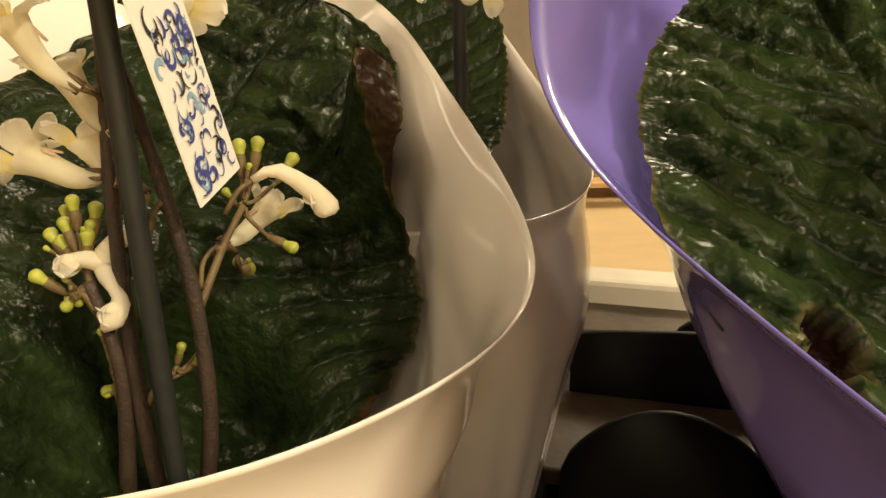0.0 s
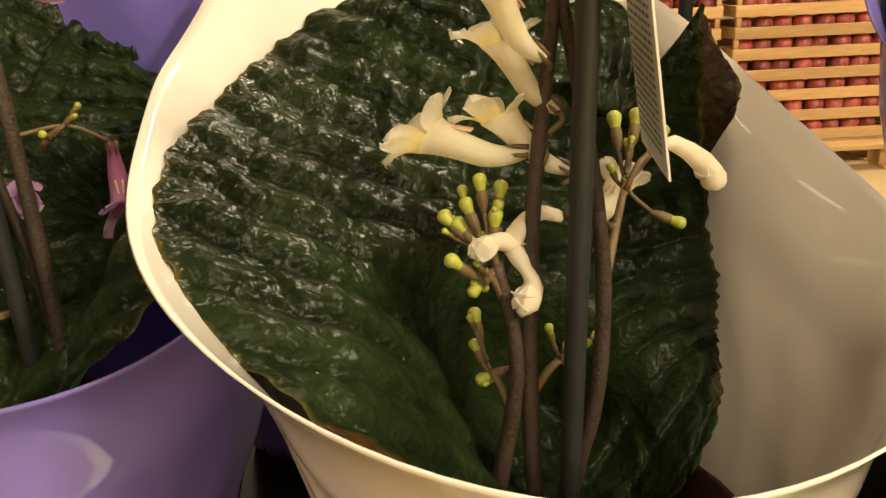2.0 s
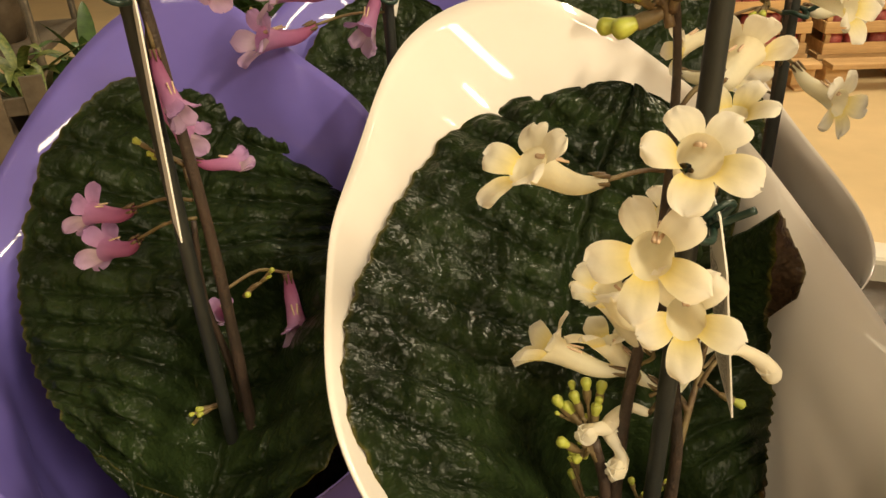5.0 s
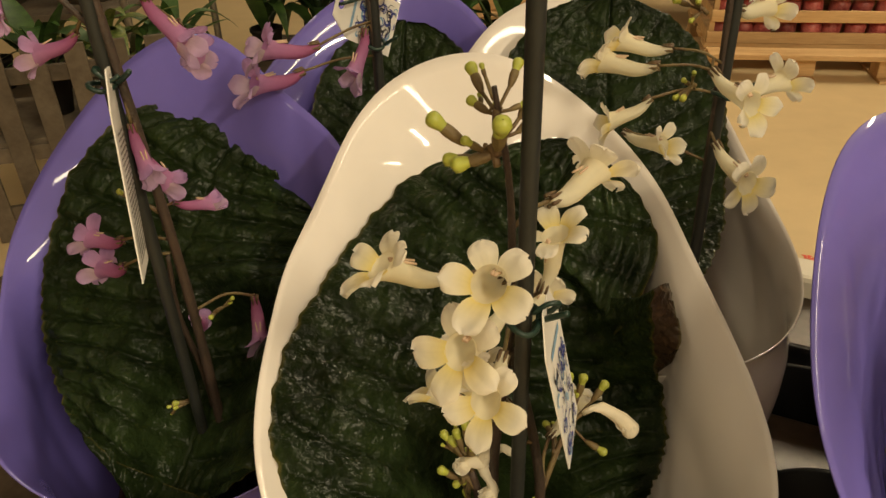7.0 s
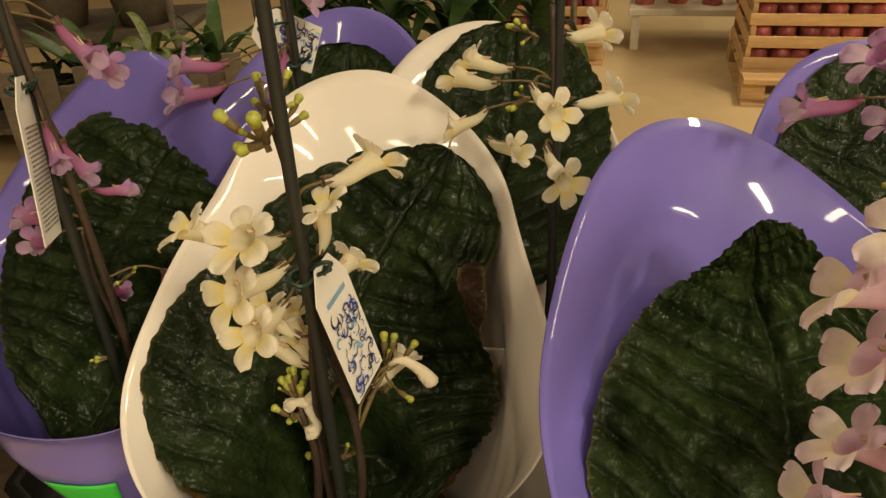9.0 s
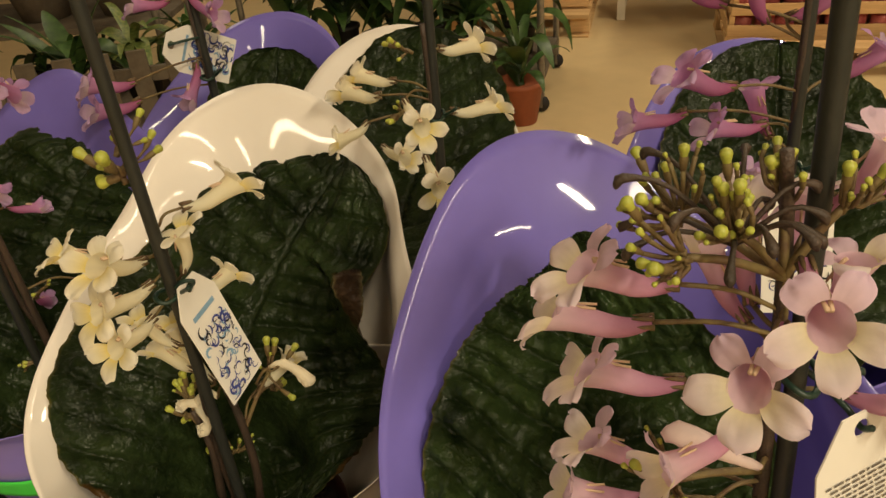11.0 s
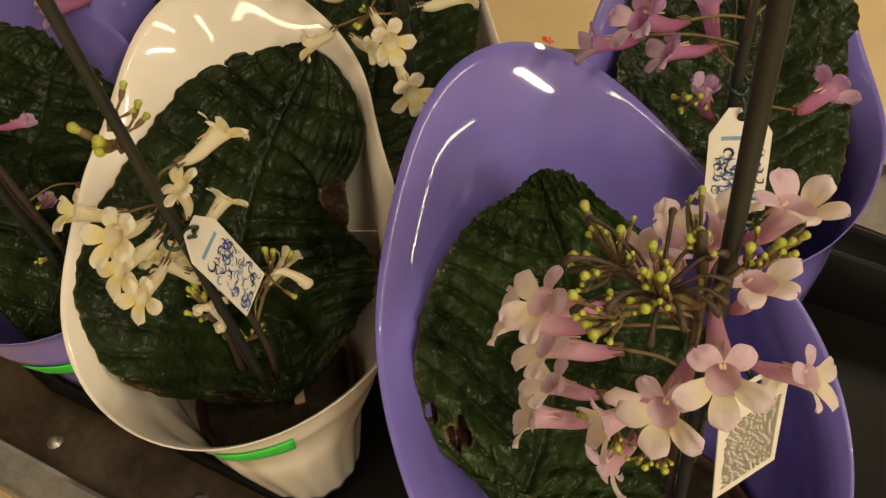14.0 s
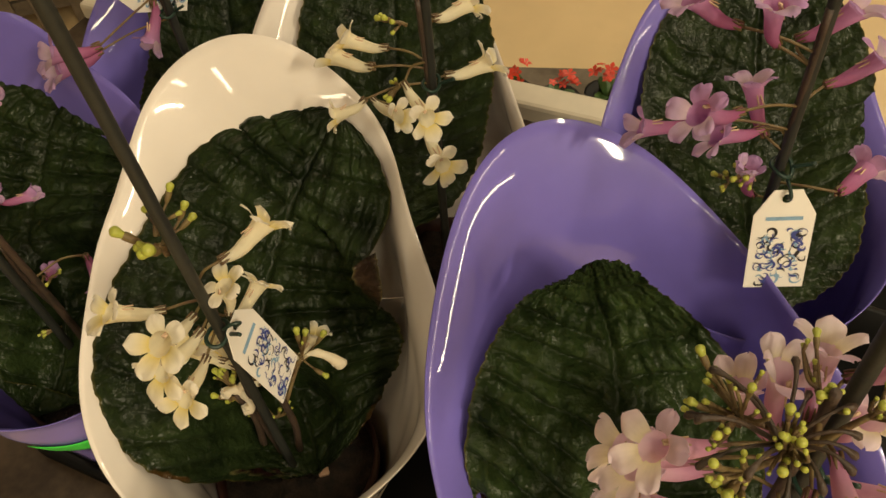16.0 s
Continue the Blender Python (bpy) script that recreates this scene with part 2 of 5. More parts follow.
# ---------------------------------------------------------------- sleeves
def sleeve(colour, foot, R, Z, middle, label, group="plant sleeves", ripple=0.0, seed=0, sticker=None, waist=0.0):
    """A flared sleeve round a pot: narrow at the foot, cut low in front and high behind."""
    n, rows = 144, 40
    th = np.linspace(0, 2 * np.pi, n, endpoint=False)
    rr, zz = waves(R, th), waves(Z, th)
    rim = np.stack([middle[0] + rr * np.sin(th), middle[1] - rr * np.cos(th), zz], -1)
    rng = random.Random(seed)
    ph = [rng.uniform(0, 6.28) for _ in range(4)]
    verts = []
    for i in range(rows + 1):
        s = i / rows
        for k in range(n):
            d = np.array([math.sin(th[k]), -math.cos(th[k]), 0.0])
            foot_p = np.array([foot[0], foot[1], TABLE + 0.004]) + d * 0.043
            neck_p = np.array([foot[0], foot[1], TABLE + 0.105]) + d * 0.064
            back = 0.5 - 0.5 * math.cos(th[k])
            low = lambda a: foot_p + (neck_p - foot_p) * (a / 0.3)

            def high(a):
                u = (a - 0.3) / 0.7
                bow = 6.75 * u * (1 - u) ** 2 * (0.026 * back ** 1.5 + (0.002 - waist) * (1 - back))
                g = neck_p + (rim[k] - neck_p) * u + d * bow - np.array([0, 0, 1.0]) * bow * 0.35
                if u > 0.55:
                    roll = math.sin(math.pi * (u - 0.55) / 0.45) * 0.0055
                    g = g + np.array([0, 0, 0.8]) * roll - d * roll * 0.5
                return g + d * (0.0022 * u * math.sin(5 * th[k] + ph[0] + 2 * u) + ripple * u * u * math.sin(9 * th[k] + ph[1]))

            if s <= 0.23:
                q = low(s)
            elif s >= 0.37:
                q = high(s)
            else:
                w1 = (s - 0.23) / 0.14
                q = low(0.23) * (1 - w1) ** 2 + neck_p * 2 * w1 * (1 - w1) + high(0.37) * w1 ** 2
            q = q + d * 0.0008 * math.sin(17 * th[k] + ph[2]) * (1 - s)
            verts.append(q)
    faces = []
    for i in range(rows):
        for k in range(n):
            a, b = i * n + k, i * n + (k + 1) % n
            faces.append((a, b, b + n, a + n))
    base = Vector((foot[0], foot[1], TABLE))
    mat = M_WHITE_SLEEVE if colour == "white" else M_PURPLE_SLEEVE
    ob = new("plant_sleeve", mesh_from("plant_sleeve", [Vector(v) - base for v in verts], faces, mat))
    ob.location = base
    tagged(solid(ob, 0.0007), label, "plant sleeve", group)
    if sticker:
        # a price sticker lying on the outside of the sleeve
        th0, s0, s1, w = sticker
        vs, fs = [], []
        cols = 10
        k0 = int(th0 / (2 * math.pi) * n)
        for i, s in enumerate(np.linspace(s0, s1, 6)):
            for j in range(cols + 1):
                k = (k0 - w // 2 + j * w / cols) % n
                ka, kb, f = int(k) % n, (int(k) + 1) % n, k - int(k)
                r = s * rows
                ra, g = int(r), r - int(r)
                q = [(verts[ra * n + ka] * (1 - f) + verts[ra * n + kb] * f), (verts[(ra + 1) * n + ka] * (1 - f) + verts[(ra + 1) * n + kb] * f)]
                a = k / n * 2 * math.pi
                vs.append(Vector(q[0] * (1 - g) + q[1] * g + np.array([math.sin(a), -math.cos(a), -0.25]) * 0.0016) - base)
        for i in range(5):
            for j in range(cols):
                a = i * (cols + 1) + j
                fs.append((a, a + 1, a + cols + 2, a + cols + 1))
        solid(child("price_sticker", mesh_from("price_sticker", vs, fs, M_GREEN_STICKER), ob, "bright green blank price sticker"), 0.0004)
    return ob


# ---------------------------------------------------------------- leaves
def leaf_mesh(rho, w, c, lean, base, sag=0.006, ribs=13, amp=0.0034, notch=None, seed=0, dry=(), wobble=3.4, rise=0.17, lift=(), holes=(), dent=None, age=(1, 1, 1)):
    """One great ribbed leaf: outline by waves round its middle, midrib sunk, side veins as grooves with swollen skin between."""
    l = radians(lean)
    X, T = np.array([1.0, 0, 0]), np.array([0, math.sin(l), math.cos(l)])
    N = np.cross(X, T)
    c = np.array(c)

    def edge(ph, torn=True):
        r = float(waves(rho, np.array(ph)))
        off = float(waves(w, np.array(ph)))
        r += 0.0006 * math.sin(ph * 83 + seed) + 0.0006 * math.sin(ph * 37 + 1.3 * seed) + 0.0012 * noise.noise(Vector((ph * 6, seed, 0.0)))
        for n0, n1, n2 in (notch or ()) if torn else ():
            d = (ph - n0 + math.pi) % (2 * math.pi) - math.pi
            r -= n1 * math.exp(-abs(d / n2) ** 2.5)
        return c + r * (math.cos(ph) * X + math.sin(ph) * T) + off * N

    nv, nu = 190, 100
    fine = [-math.pi / 2 + math.pi * (0.004 + 0.992 * k / 400) for k in range(401)]
    mids = [0.5 * (edge(math.pi - a, False) + edge(a, False)) for a in fine]
    run = np.concatenate([[0], np.cumsum([np.linalg.norm(mids[k + 1] - mids[k]) for k in range(400)])])
    verts, tints = [], []
    for i in range(nv + 1):
        v = i / nv
        ph = float(np.interp(v * run[-1], run, fine))
        A, B = edge(math.pi - ph), edge(ph)
        mid = 0.5 * (edge(math.pi - ph, False) + edge(ph, False)) - N * sag * math.sin(math.pi * min(1, v * 1.05)) ** 0.8
        for j in range(nu + 1):
            u = 2 * j / nu - 1
            q = 0.5 * A * u * (u - 1) + mid * (1 - u * u) + 0.5 * B * u * (u + 1)
            au = abs(u)
            side = 1 if u > 0 else -1
            wob = 0.14 * noise.noise(Vector((u * 2.1, v * 4.0, seed + side)))
            s = ribs * (v - rise * au ** 1.2 + 0.08 * au * (v - 0.45)) + wob * wobble + (0.35 if side > 0 else 0)
            fr = s - math.floor(s)
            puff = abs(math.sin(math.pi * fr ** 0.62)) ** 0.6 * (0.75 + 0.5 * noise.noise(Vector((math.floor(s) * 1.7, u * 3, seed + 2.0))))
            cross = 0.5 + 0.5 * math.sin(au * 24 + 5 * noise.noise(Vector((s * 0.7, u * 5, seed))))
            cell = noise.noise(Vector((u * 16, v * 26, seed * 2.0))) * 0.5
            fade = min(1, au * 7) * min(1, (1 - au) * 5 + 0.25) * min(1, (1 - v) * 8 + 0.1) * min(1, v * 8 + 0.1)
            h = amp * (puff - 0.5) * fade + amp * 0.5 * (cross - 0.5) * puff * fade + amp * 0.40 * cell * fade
            h -= 0.0030 * math.exp(-(u / 0.035) ** 2)
            q = q + N * (h + 0.004)
            q = q + N * 0.007 * noise.noise(Vector((u * 1.5, v * 2.3, seed + 9.0)))
            for lu, lv, ls, lh in lift:
                k = max(0.0, (u / lu - 0.45) / 0.55)
                q = q + (N - X * 0.2 * lu) * lh * k ** 2 * math.exp(-((v - lv) / (ls if v < lv else ls * 0.6)) ** 2)
            if au > 0.9:
                q = q + N * 0.0035 * (au - 0.9) * 10 * noise.noise(Vector((u, v * 14, seed + 4.0)))
            if dent:
                k = math.exp(-((q[0] - dent[0]) / dent[2]) ** 2) * min(1.0, max(0.0, (dent[1] + 0.05 - q[1]) / 0.04))
                q = q - N * dent[3] * k * k * (3 - 2 * k)
            sunk = False
            # groove shade put into the tint: darker between ribs, lighter on the swells
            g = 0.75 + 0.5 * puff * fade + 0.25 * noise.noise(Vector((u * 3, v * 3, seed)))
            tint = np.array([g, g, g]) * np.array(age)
            if au > 0.985:
                tint = np.array([5.0, 2.6, 1.8])
            for du, dv, dr in dry:
                if (u - du) ** 2 + ((v - dv) * 2.2) ** 2 < (dr * (1 + 0.5 * noise.noise(Vector((u * 14, v * 20, seed))))) ** 2:
                    tint = np.array([4.2, 1.3, 0.9])
            for du, dv, dr in holes:
                d = math.sqrt((u - du) ** 2 + ((v - dv) * 2.2) ** 2) / (dr * (1 + 0.35 * noise.noise(Vector((u * 11, v * 20, seed + 3.0)))))
                if d < 1.0:
                    sunk, tint = True, np.array([1.6, 0.35, 1.0])
                elif d < 1.16 and not sunk:
                    tint = np.array([7.0, 4.0, 5.0])
            if sunk:
                q = q - N * 0.007
            verts.append(Vector(q) - Vector(base))
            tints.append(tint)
    faces = []
    for i in range(nv):
        for j in range(nu):
            a = i * (nu + 1) + j
            faces.append((a, a + 1, a + nu + 2, a + nu + 1))
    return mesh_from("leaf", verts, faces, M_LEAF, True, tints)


# ---------------------------------------------------------------- flowers
def petal_mesh(name, length, width, mat, inner, outer, ruffle=0.0, seed=0):
    """One rounded corolla lobe lying along +x, cupped and slightly waved; its root is narrow."""
    nu, nv = 8, 9
    verts, tints = [], []
    for i in range(nv + 1):
        v = i / nv
        half = width * 0.5 * (0.30 + 0.70 * math.sin(math.pi * min(1, 0.08 + 0.58 * v)) ** 0.9) * (1 if v < 0.72 else math.sqrt(max(0.0, 1 - ((v - 0.72) / 0.285) ** 2)))
        for j in range(nu + 1):
            u = 2 * j / nu - 1
            z = -0.05 * length * u * u * (1 - v) + 0.08 * length * math.sin(math.pi * v * 0.9) - 0.62 * length * v ** 2.4
            z += ruffle * 1.6 * length * v * math.sin(4.5 * u + seed) * abs(u)
            notch = 0.06 * length * max(0, 1 - abs(u) * 3) * v ** 4
            verts.append((v * length - notch, half * u, z))
            tints.append(np.array(inner) * (1 - v) ** 2.2 + np.array(outer) * (1 - (1 - v) ** 2.2))
    faces = [(i * (nu + 1) + j, i * (nu + 1) + j + 1, (i + 1) * (nu + 1) + j + 1, (i + 1) * (nu + 1) + j) for i in range(nv) for j in range(nu)]
    return mesh_from(name, verts, faces, mat, True, tints)


FLOWER_MESHES = {}
MOUTH = 0.0053


def lip(a):
    """How far the oblique mouth reaches forward at the angle a round it (0: the lower side)."""
    return 0.0034 * math.cos(a) - 0.0006


def lobe_mesh(length, width, start, end, mat, inner, outer, seed=0):
    """One broad corolla lobe that leaves the mouth's ring in its full width, bends outwards and rounds off; x outwards, z along the tube."""
    nv, nu = 11, 10
    verts, tints = [], []
    x = z = 0.0
    for i in range(nv + 1):
        v = i / nv
        bend = radians(start + (end - start) * v ** 1.25)
        if i:
            x, z = x + length / nv * math.sin(bend), z + length / nv * math.cos(bend)
        half = 0.0031 + (width * 0.5 - 0.0031) * math.sin(math.pi * 0.5 * min(1.0, v / 0.62)) ** 1.1
        if v > 0.62:
            half *= math.sqrt(max(0.0, 1 - ((v - 0.62) / 0.384) ** 2.2))
        for j in range(nu + 1):
            u = 2 * j / nu - 1
            y = half * u
            ring = (math.sqrt(max(0.0, MOUTH ** 2 - min(abs(y), MOUTH * 0.95) ** 2)) - MOUTH) * (1 - v) ** 1.5
            wave = 0.085 * length * noise.noise(Vector((u * 1.6, v * 2.2, seed))) * v * 2.4
            fold = -0.09 * length * u * u * v + 0.05 * length * max(0.0, 1 - abs(u) * 2.5) * v * (1 - v)
            dent = 0.07 * length * max(0.0, 1 - abs(u) * 2.6) * v ** 6
            k = wave + fold
            verts.append((x + ring - dent * math.sin(bend) - k * math.cos(bend), y, z - dent * math.cos(bend) + k * math.sin(bend)))
            g = (1 - v) ** 1.45
            vein = 1 - 0.05 * abs(math.sin(u * 7 + seed)) * (1 - v)
            tints.append((np.array(inner) * g + np.array(outer) * (1 - g)) * vein)
    faces = [(i * (nu + 1) + j, i * (nu + 1) + j + 1, (i + 1) * (nu + 1) + j + 1, (i + 1) * (nu + 1) + j) for i in range(nv) for j in range(nu)]
    return mesh_from("petal", verts, faces, mat, True, tints)


def flower_meshes(kind):
    """Shared meshes for one kind of flower, its mouth at the origin and facing +z, with +x its lower side."""
    if kind in FLOWER_MESHES:
        return FLOWER_MESHES[kind]
    if kind == "white":
        mat, inner, outer, upper_out, t0, t1 = M_PETAL_WHITE, (1.0, 0.88, 0.34), (1, 1, 1), (1, 0.985, 0.96), (0.95, 0.95, 0.86), (1, 0.97, 0.80)
    elif kind == "pink":
        mat, inner, outer, upper_out, t0, t1 = M_PETAL_PINK, (1.08, 1.14, 0.72), (1.06, 1.04, 1.08), (0.98, 0.86, 1.02), (0.70, 0.33, 0.54), (0.98, 0.86, 0.92)
    else:
        mat, inner, outer, upper_out, t0, t1 = M_PETAL_MAGENTA, (1.45, 2.0, 1.3), (1.25, 1.5, 1.45), (1.1, 1.2, 1.35), (0.95, 0.46, 0.62), (1.15, 1.05, 1.15)
    verts, tints = [], []
    rows, sides = 20, 18
    for i in range(rows + 1):
        s = i / rows
        r = 0.0018 + 0.0014 * min(1, s * 2.2) + 0.0009 * s + (MOUTH - 0.0041) * max(0, (s - 0.35) / 0.65) ** 2.6
        bend = 0.0045 * math.sin(math.pi * s) * (1 - s) + 0.003 * (1 - s)
        for k in range(sides):
            a = 2 * math.pi * k / sides
            verts.append((r * math.cos(a) + bend, r * math.sin(a), -0.028 * (1 - s) + lip(a) * s ** 4))
            ridge = 1 - 0.07 * (0.5 + 0.5 * math.cos(6 * a)) * s
            tints.append((np.array(t0) * (1 - s) ** 0.8 + np.array(t1) * (1 - (1 - s) ** 0.8)) * ridge)
    faces = [(i * sides + k, i * sides + (k + 1) % sides, (i + 1) * sides + (k + 1) % sides, (i + 1) * sides + k) for i in range(rows) for k in range(sides)]
    body = mesh_from("flower", verts, faces, mat, True, tints)
    lower = [lobe_mesh(0.0112, 0.0102, 34, 104, mat, inner, outer, q) for q in (1.3, 4.7)]
    upper = [lobe_mesh(0.0090, 0.0094, 56, 124, mat, t1, upper_out, q) for q in (2.1, 6.4)]
    pieces = []
    for k in range(5):
        a = 2 * math.pi * k / 5
        p = [Vector((0.0019 * math.cos(a) + 0.003, 0.0019 * math.sin(a), -0.0285 + 0.0060 * q)) for q in (0, 0.5, 1)]
        pieces.append(tube_data(p, [0.0008, 0.0007, 0.0002], 5))
    calyx = joined("calyx", pieces, M_STEM_GREEN)
    anthers = joined("stamen", [tube_data([(-0.002, y, -0.013), (-0.0026, y * 0.6, -0.007), (-0.0026, y * 0.3, -0.0032)], [0.0004, 0.0005, 0.0007], 5) for y in (-0.0014, 0.0014)], M_PISTIL)
    FLOWER_MESHES[kind] = body, lower, upper, calyx, anthers
    return FLOWER_MESHES[kind]


def flower(plant, kind, face, way, size=1.0, roll=0.0, shut=0.0, joint=None, rng=None):
    """A tubular flower with five lobes at face, looking along way; a thin stalk bends from its foot to the joint on the stem."""
    base = Vector(plant.location)
    body, lower, upper, calyx, anthers = flower_meshes(kind)
    z = Vector(way).normalized()
    down = Vector((0, 0, -1))
    x = (down - z * down.dot(z))
    if x.length < 0.15:
        x = Vector((0, -1, 0)) - z * (-z.y)
    x.normalize()
    m = Matrix((x, z.cross(x), z)).transposed().to_4x4()
    m = Matrix.Translation(Vector(face) - base) @ m @ Matrix.Rotation(radians(roll), 4, "Z") @ Matrix.Diagonal((size, size, size, 1))
    ob = child("flower", body, plant, m=m)
    for a, kinds in ((0, lower), (70, lower), (-70, lower), (144, upper), (-144, upper)):
        open_by = rng.uniform(-11, 11) - shut * 0.9
        mm = Matrix.Translation(((MOUTH - 0.0002) * math.cos(radians(a)), (MOUTH - 0.0002) * math.sin(radians(a)), lip(radians(a)) - 0.0004)) @ Matrix.Rotation(radians(-30), 4, "Y") @ Matrix.Rotation(radians(a), 4, "Z") @ Matrix.Rotation(radians(open_by), 4, "Y") @ Matrix.Rotation(radians(rng.uniform(-9, 9)), 4, "X")
        child("petal", kinds[rng.randrange(2)], ob, m=mm @ Matrix.Diagonal((rng.uniform(0.92, 1.1), rng.uniform(0.9, 1.08), 1, 1)))
    child("calyx", calyx, ob)
    child("stamen", anthers, ob)
    if joint is not None:
        foot = m @ Vector((0.003, 0, -0.028))
        j = Vector(joint) - base
        mid = foot.lerp(j, 0.45) - z * 0.003 + Vector((0, 0, 0.002))
        child("stalk", tube("stalk", spline([foot, mid, j], 8), 0.0008, M_STEM_GREEN, 6), plant)
    return ob


def bloom(plant, kind, mouth, foot, rng, shut=0.0, joint=None, scale=1.0):
    """A flower between its mouth and the foot of its tube, sized by that length within the kind's range."""
    way = Vector(mouth) - Vector(foot)
    return flower(plant, kind, mouth, way, scale * min(1.12, max(0.86, way.length / 0.029)), rng.uniform(-12, 12), shut, joint, rng)


def limp_petal(kind):
    if "limp_" + kind not in FLOWER_MESHES:
        FLOWER_MESHES["limp_" + kind] = petal_mesh("petal", 0.0083, 0.0106, M_PETAL_WHITE if kind == "white" else M_PETAL_PINK, (1, 0.97, 0.86), (1, 1, 0.97), 0.16, 2)
    return FLOWER_MESHES["limp_" + kind]


def wilted(plant, kind, points, radii, label="", joint=None):
    """A closed, limp flower: a hooked tube that swells towards its shut mouth."""
    base = Vector(plant.location)
    mat = M_PETAL_WHITE if kind == "white" else M_PETAL_PINK
    line = [Vector(q) for q in spline([Vector(p) - base for p in points], 8)]
    n = len(line)
    rr = [float(np.interp(i / (n - 1), np.linspace(0, 1, len(radii)), radii)) for i in range(n)]
    v, f = tube_data(line, rr, 12)
    v = [Vector(q) + Vector((noise.noise(Vector(q) * 260), noise.noise(Vector(q) * 260 + Vector((5, 0, 0))), 0)) * 0.0011 for q in v]
    ob = child("flower", mesh_from("flower", v, f, mat, True, [np.array((1.0, 0.97, 0.88))] * len(v)), plant, label)
    petal = limp_petal(kind)
    d = (line[-1] - line[-4]).normalized()
    for k in range(4):
        m = Matrix.Translation(line[-5]) @ d.to_track_quat("X", "Z").to_matrix().to_4x4() @ Matrix.Rotation(1.57 * k + 0.4, 4, "X") @ Matrix.Translation((0, 0, rr[-6] * 0.85)) @ Matrix.Rotation(-0.25 + 0.22 * (k % 3), 4, "Y") @ Matrix.Diagonal((0.72 + 0.1 * (k % 2), 0.62, 0.9, 1))
        child("petal", petal, ob, m=m)
    if joint is not None:
        j = Vector(joint) - base
        child("stalk", tube("stalk", spline([line[0], line[0].lerp(j, 0.5) + Vector((0, 0, 0.002)), j], 6), 0.0009, M_STEM_GREEN, 6), plant)
    return ob


def bud_meshes():
    if "bud" not in FLOWER_MESHES:
        v, f = lathe([(0.0004, -0.0075), (0.0012, -0.0068), (0.0015, -0.004), (0.0017, -0.0018), (0.0023, 0.0), (0.0026, 0.0014), (0.0023, 0.0026), (0.0012, 0.0034), (0.0002, 0.0037)], 10)
        FLOWER_MESHES["bud"] = mesh_from("bud", v, f, M_BUD)
        v, f = lathe([(0.0006, -0.0105), (0.0013, -0.0092), (0.0019, -0.0065), (0.0021, -0.0040), (0.0019, -0.0022)], 8)
        FLOWER_MESHES["bud_calyx"] = mesh_from("calyx", v, f, M_STEM_GREEN)
    return FLOWER_MESHES["bud"], FLOWER_MESHES["bud_calyx"]


def bud(plant, place, way, joint, size=1.0):
    base = Vector(plant.location)
    me, cx = bud_meshes()
    m = Matrix.Translation(Vector(place) - base) @ Vector(way).to_track_quat("Z", "X").to_matrix().to_4x4() @ Matrix.Diagonal((size, size, size, 1))
    ob = child("bud", me, plant, m=m)
    child("calyx", cx, ob)
    foot = m @ Vector((0, 0, -0.0095))
    j = Vector(joint) - base
    mid = foot.lerp(j, 0.5) - Vector(way).normalized() * 0.003
    child("stalk", tube("stalk", spline([foot, mid, j], 6), 0.0007, M_STEM_GREEN, 5), plant)


# ---------------------------------------------------------------- plants
def plant_base(foot, label):
    p = thing("potted_plant", label, "potted plant", "flowering plants", at=(foot[0], foot[1], TABLE))
    v, f = lathe([(0.0, 0.006), (0.040, 0.006), (0.041, 0.010), (0.056, 0.108), (0.060, 0.110), (0.060, 0.122), (0.057, 0.122), (0.0555, 0.108)], 40)
    child("pot", mesh_from("pot", v, f, M_POT), p, "brown plastic plant pot")
    rows, verts, faces = 14, [], []
    for i in range(rows + 1):
        for k in range(40):
            r = 0.056 * i / rows
            a = 2 * math.pi * k / 40
            x, y = r * math.cos(a), r * math.sin(a)
            verts.append((x, y, 0.108 + 0.006 * noise.noise(Vector((x * 60, y * 60, foot[0] * 50))) + 0.004 * noise.noise(Vector((x * 190, y * 190, foot[0] * 50)))))
    for i in range(rows):
        for k in range(40):
            a, b = i * 40 + k, i * 40 + (k + 1) % 40
            faces.append((a, b, b + 40, a + 40))
    child("soil", mesh_from("soil", verts, faces, M_SOIL), p, "dark crumbly potting soil")
    return p


def stem(plant, points, r0, r1, label=""):
    base = np.array(plant.location)
    path = [q - base for q in spline(points, 26)]
    n = len(path)
    radii = [(r0 + (r1 - r0) * i / (n - 1)) * (1 + 0.04 * math.sin(i * 1.7)) for i in range(n)]
    return child("stem", tube("stem", path, radii, M_STEM, 10), plant, label)


def stake(foot, top, tie_z, label="dark green plastic stake holding a flower stem"):
    a, b = Vector(foot), Vector(top)
    ob = new("plant_stake", tube("plant_stake", [Vector((0, 0, 0)).lerp(b - a, i / 12) for i in range(13)], [0.0031] * 12 + [0.0022], M_STAKE, 12))
    ob.location = a
    tagged(ob, label, "plant stake", "plant stakes")
    if tie_z:
        q = (b - a) * ((tie_z - a.z) / (b.z - a.z))
        loop = [q + Vector((0.0055 * math.cos(t), 0.0085 * math.sin(t) - 0.003, 0.0012 * math.sin(2 * t))) for t in np.linspace(0, 2 * math.pi, 22)]
        hook = spline([loop[0], loop[0] + Vector((0.006, -0.002, 0.004)), loop[0] + Vector((0.010, -0.004, 0.007))], 6)
        child("stem_clip", joined("stem_clip", [tube_data(loop, 0.0012, 6), tube_data(hook, 0.0012, 6)], M_TIE), ob, "small green plastic clip")
    return ob


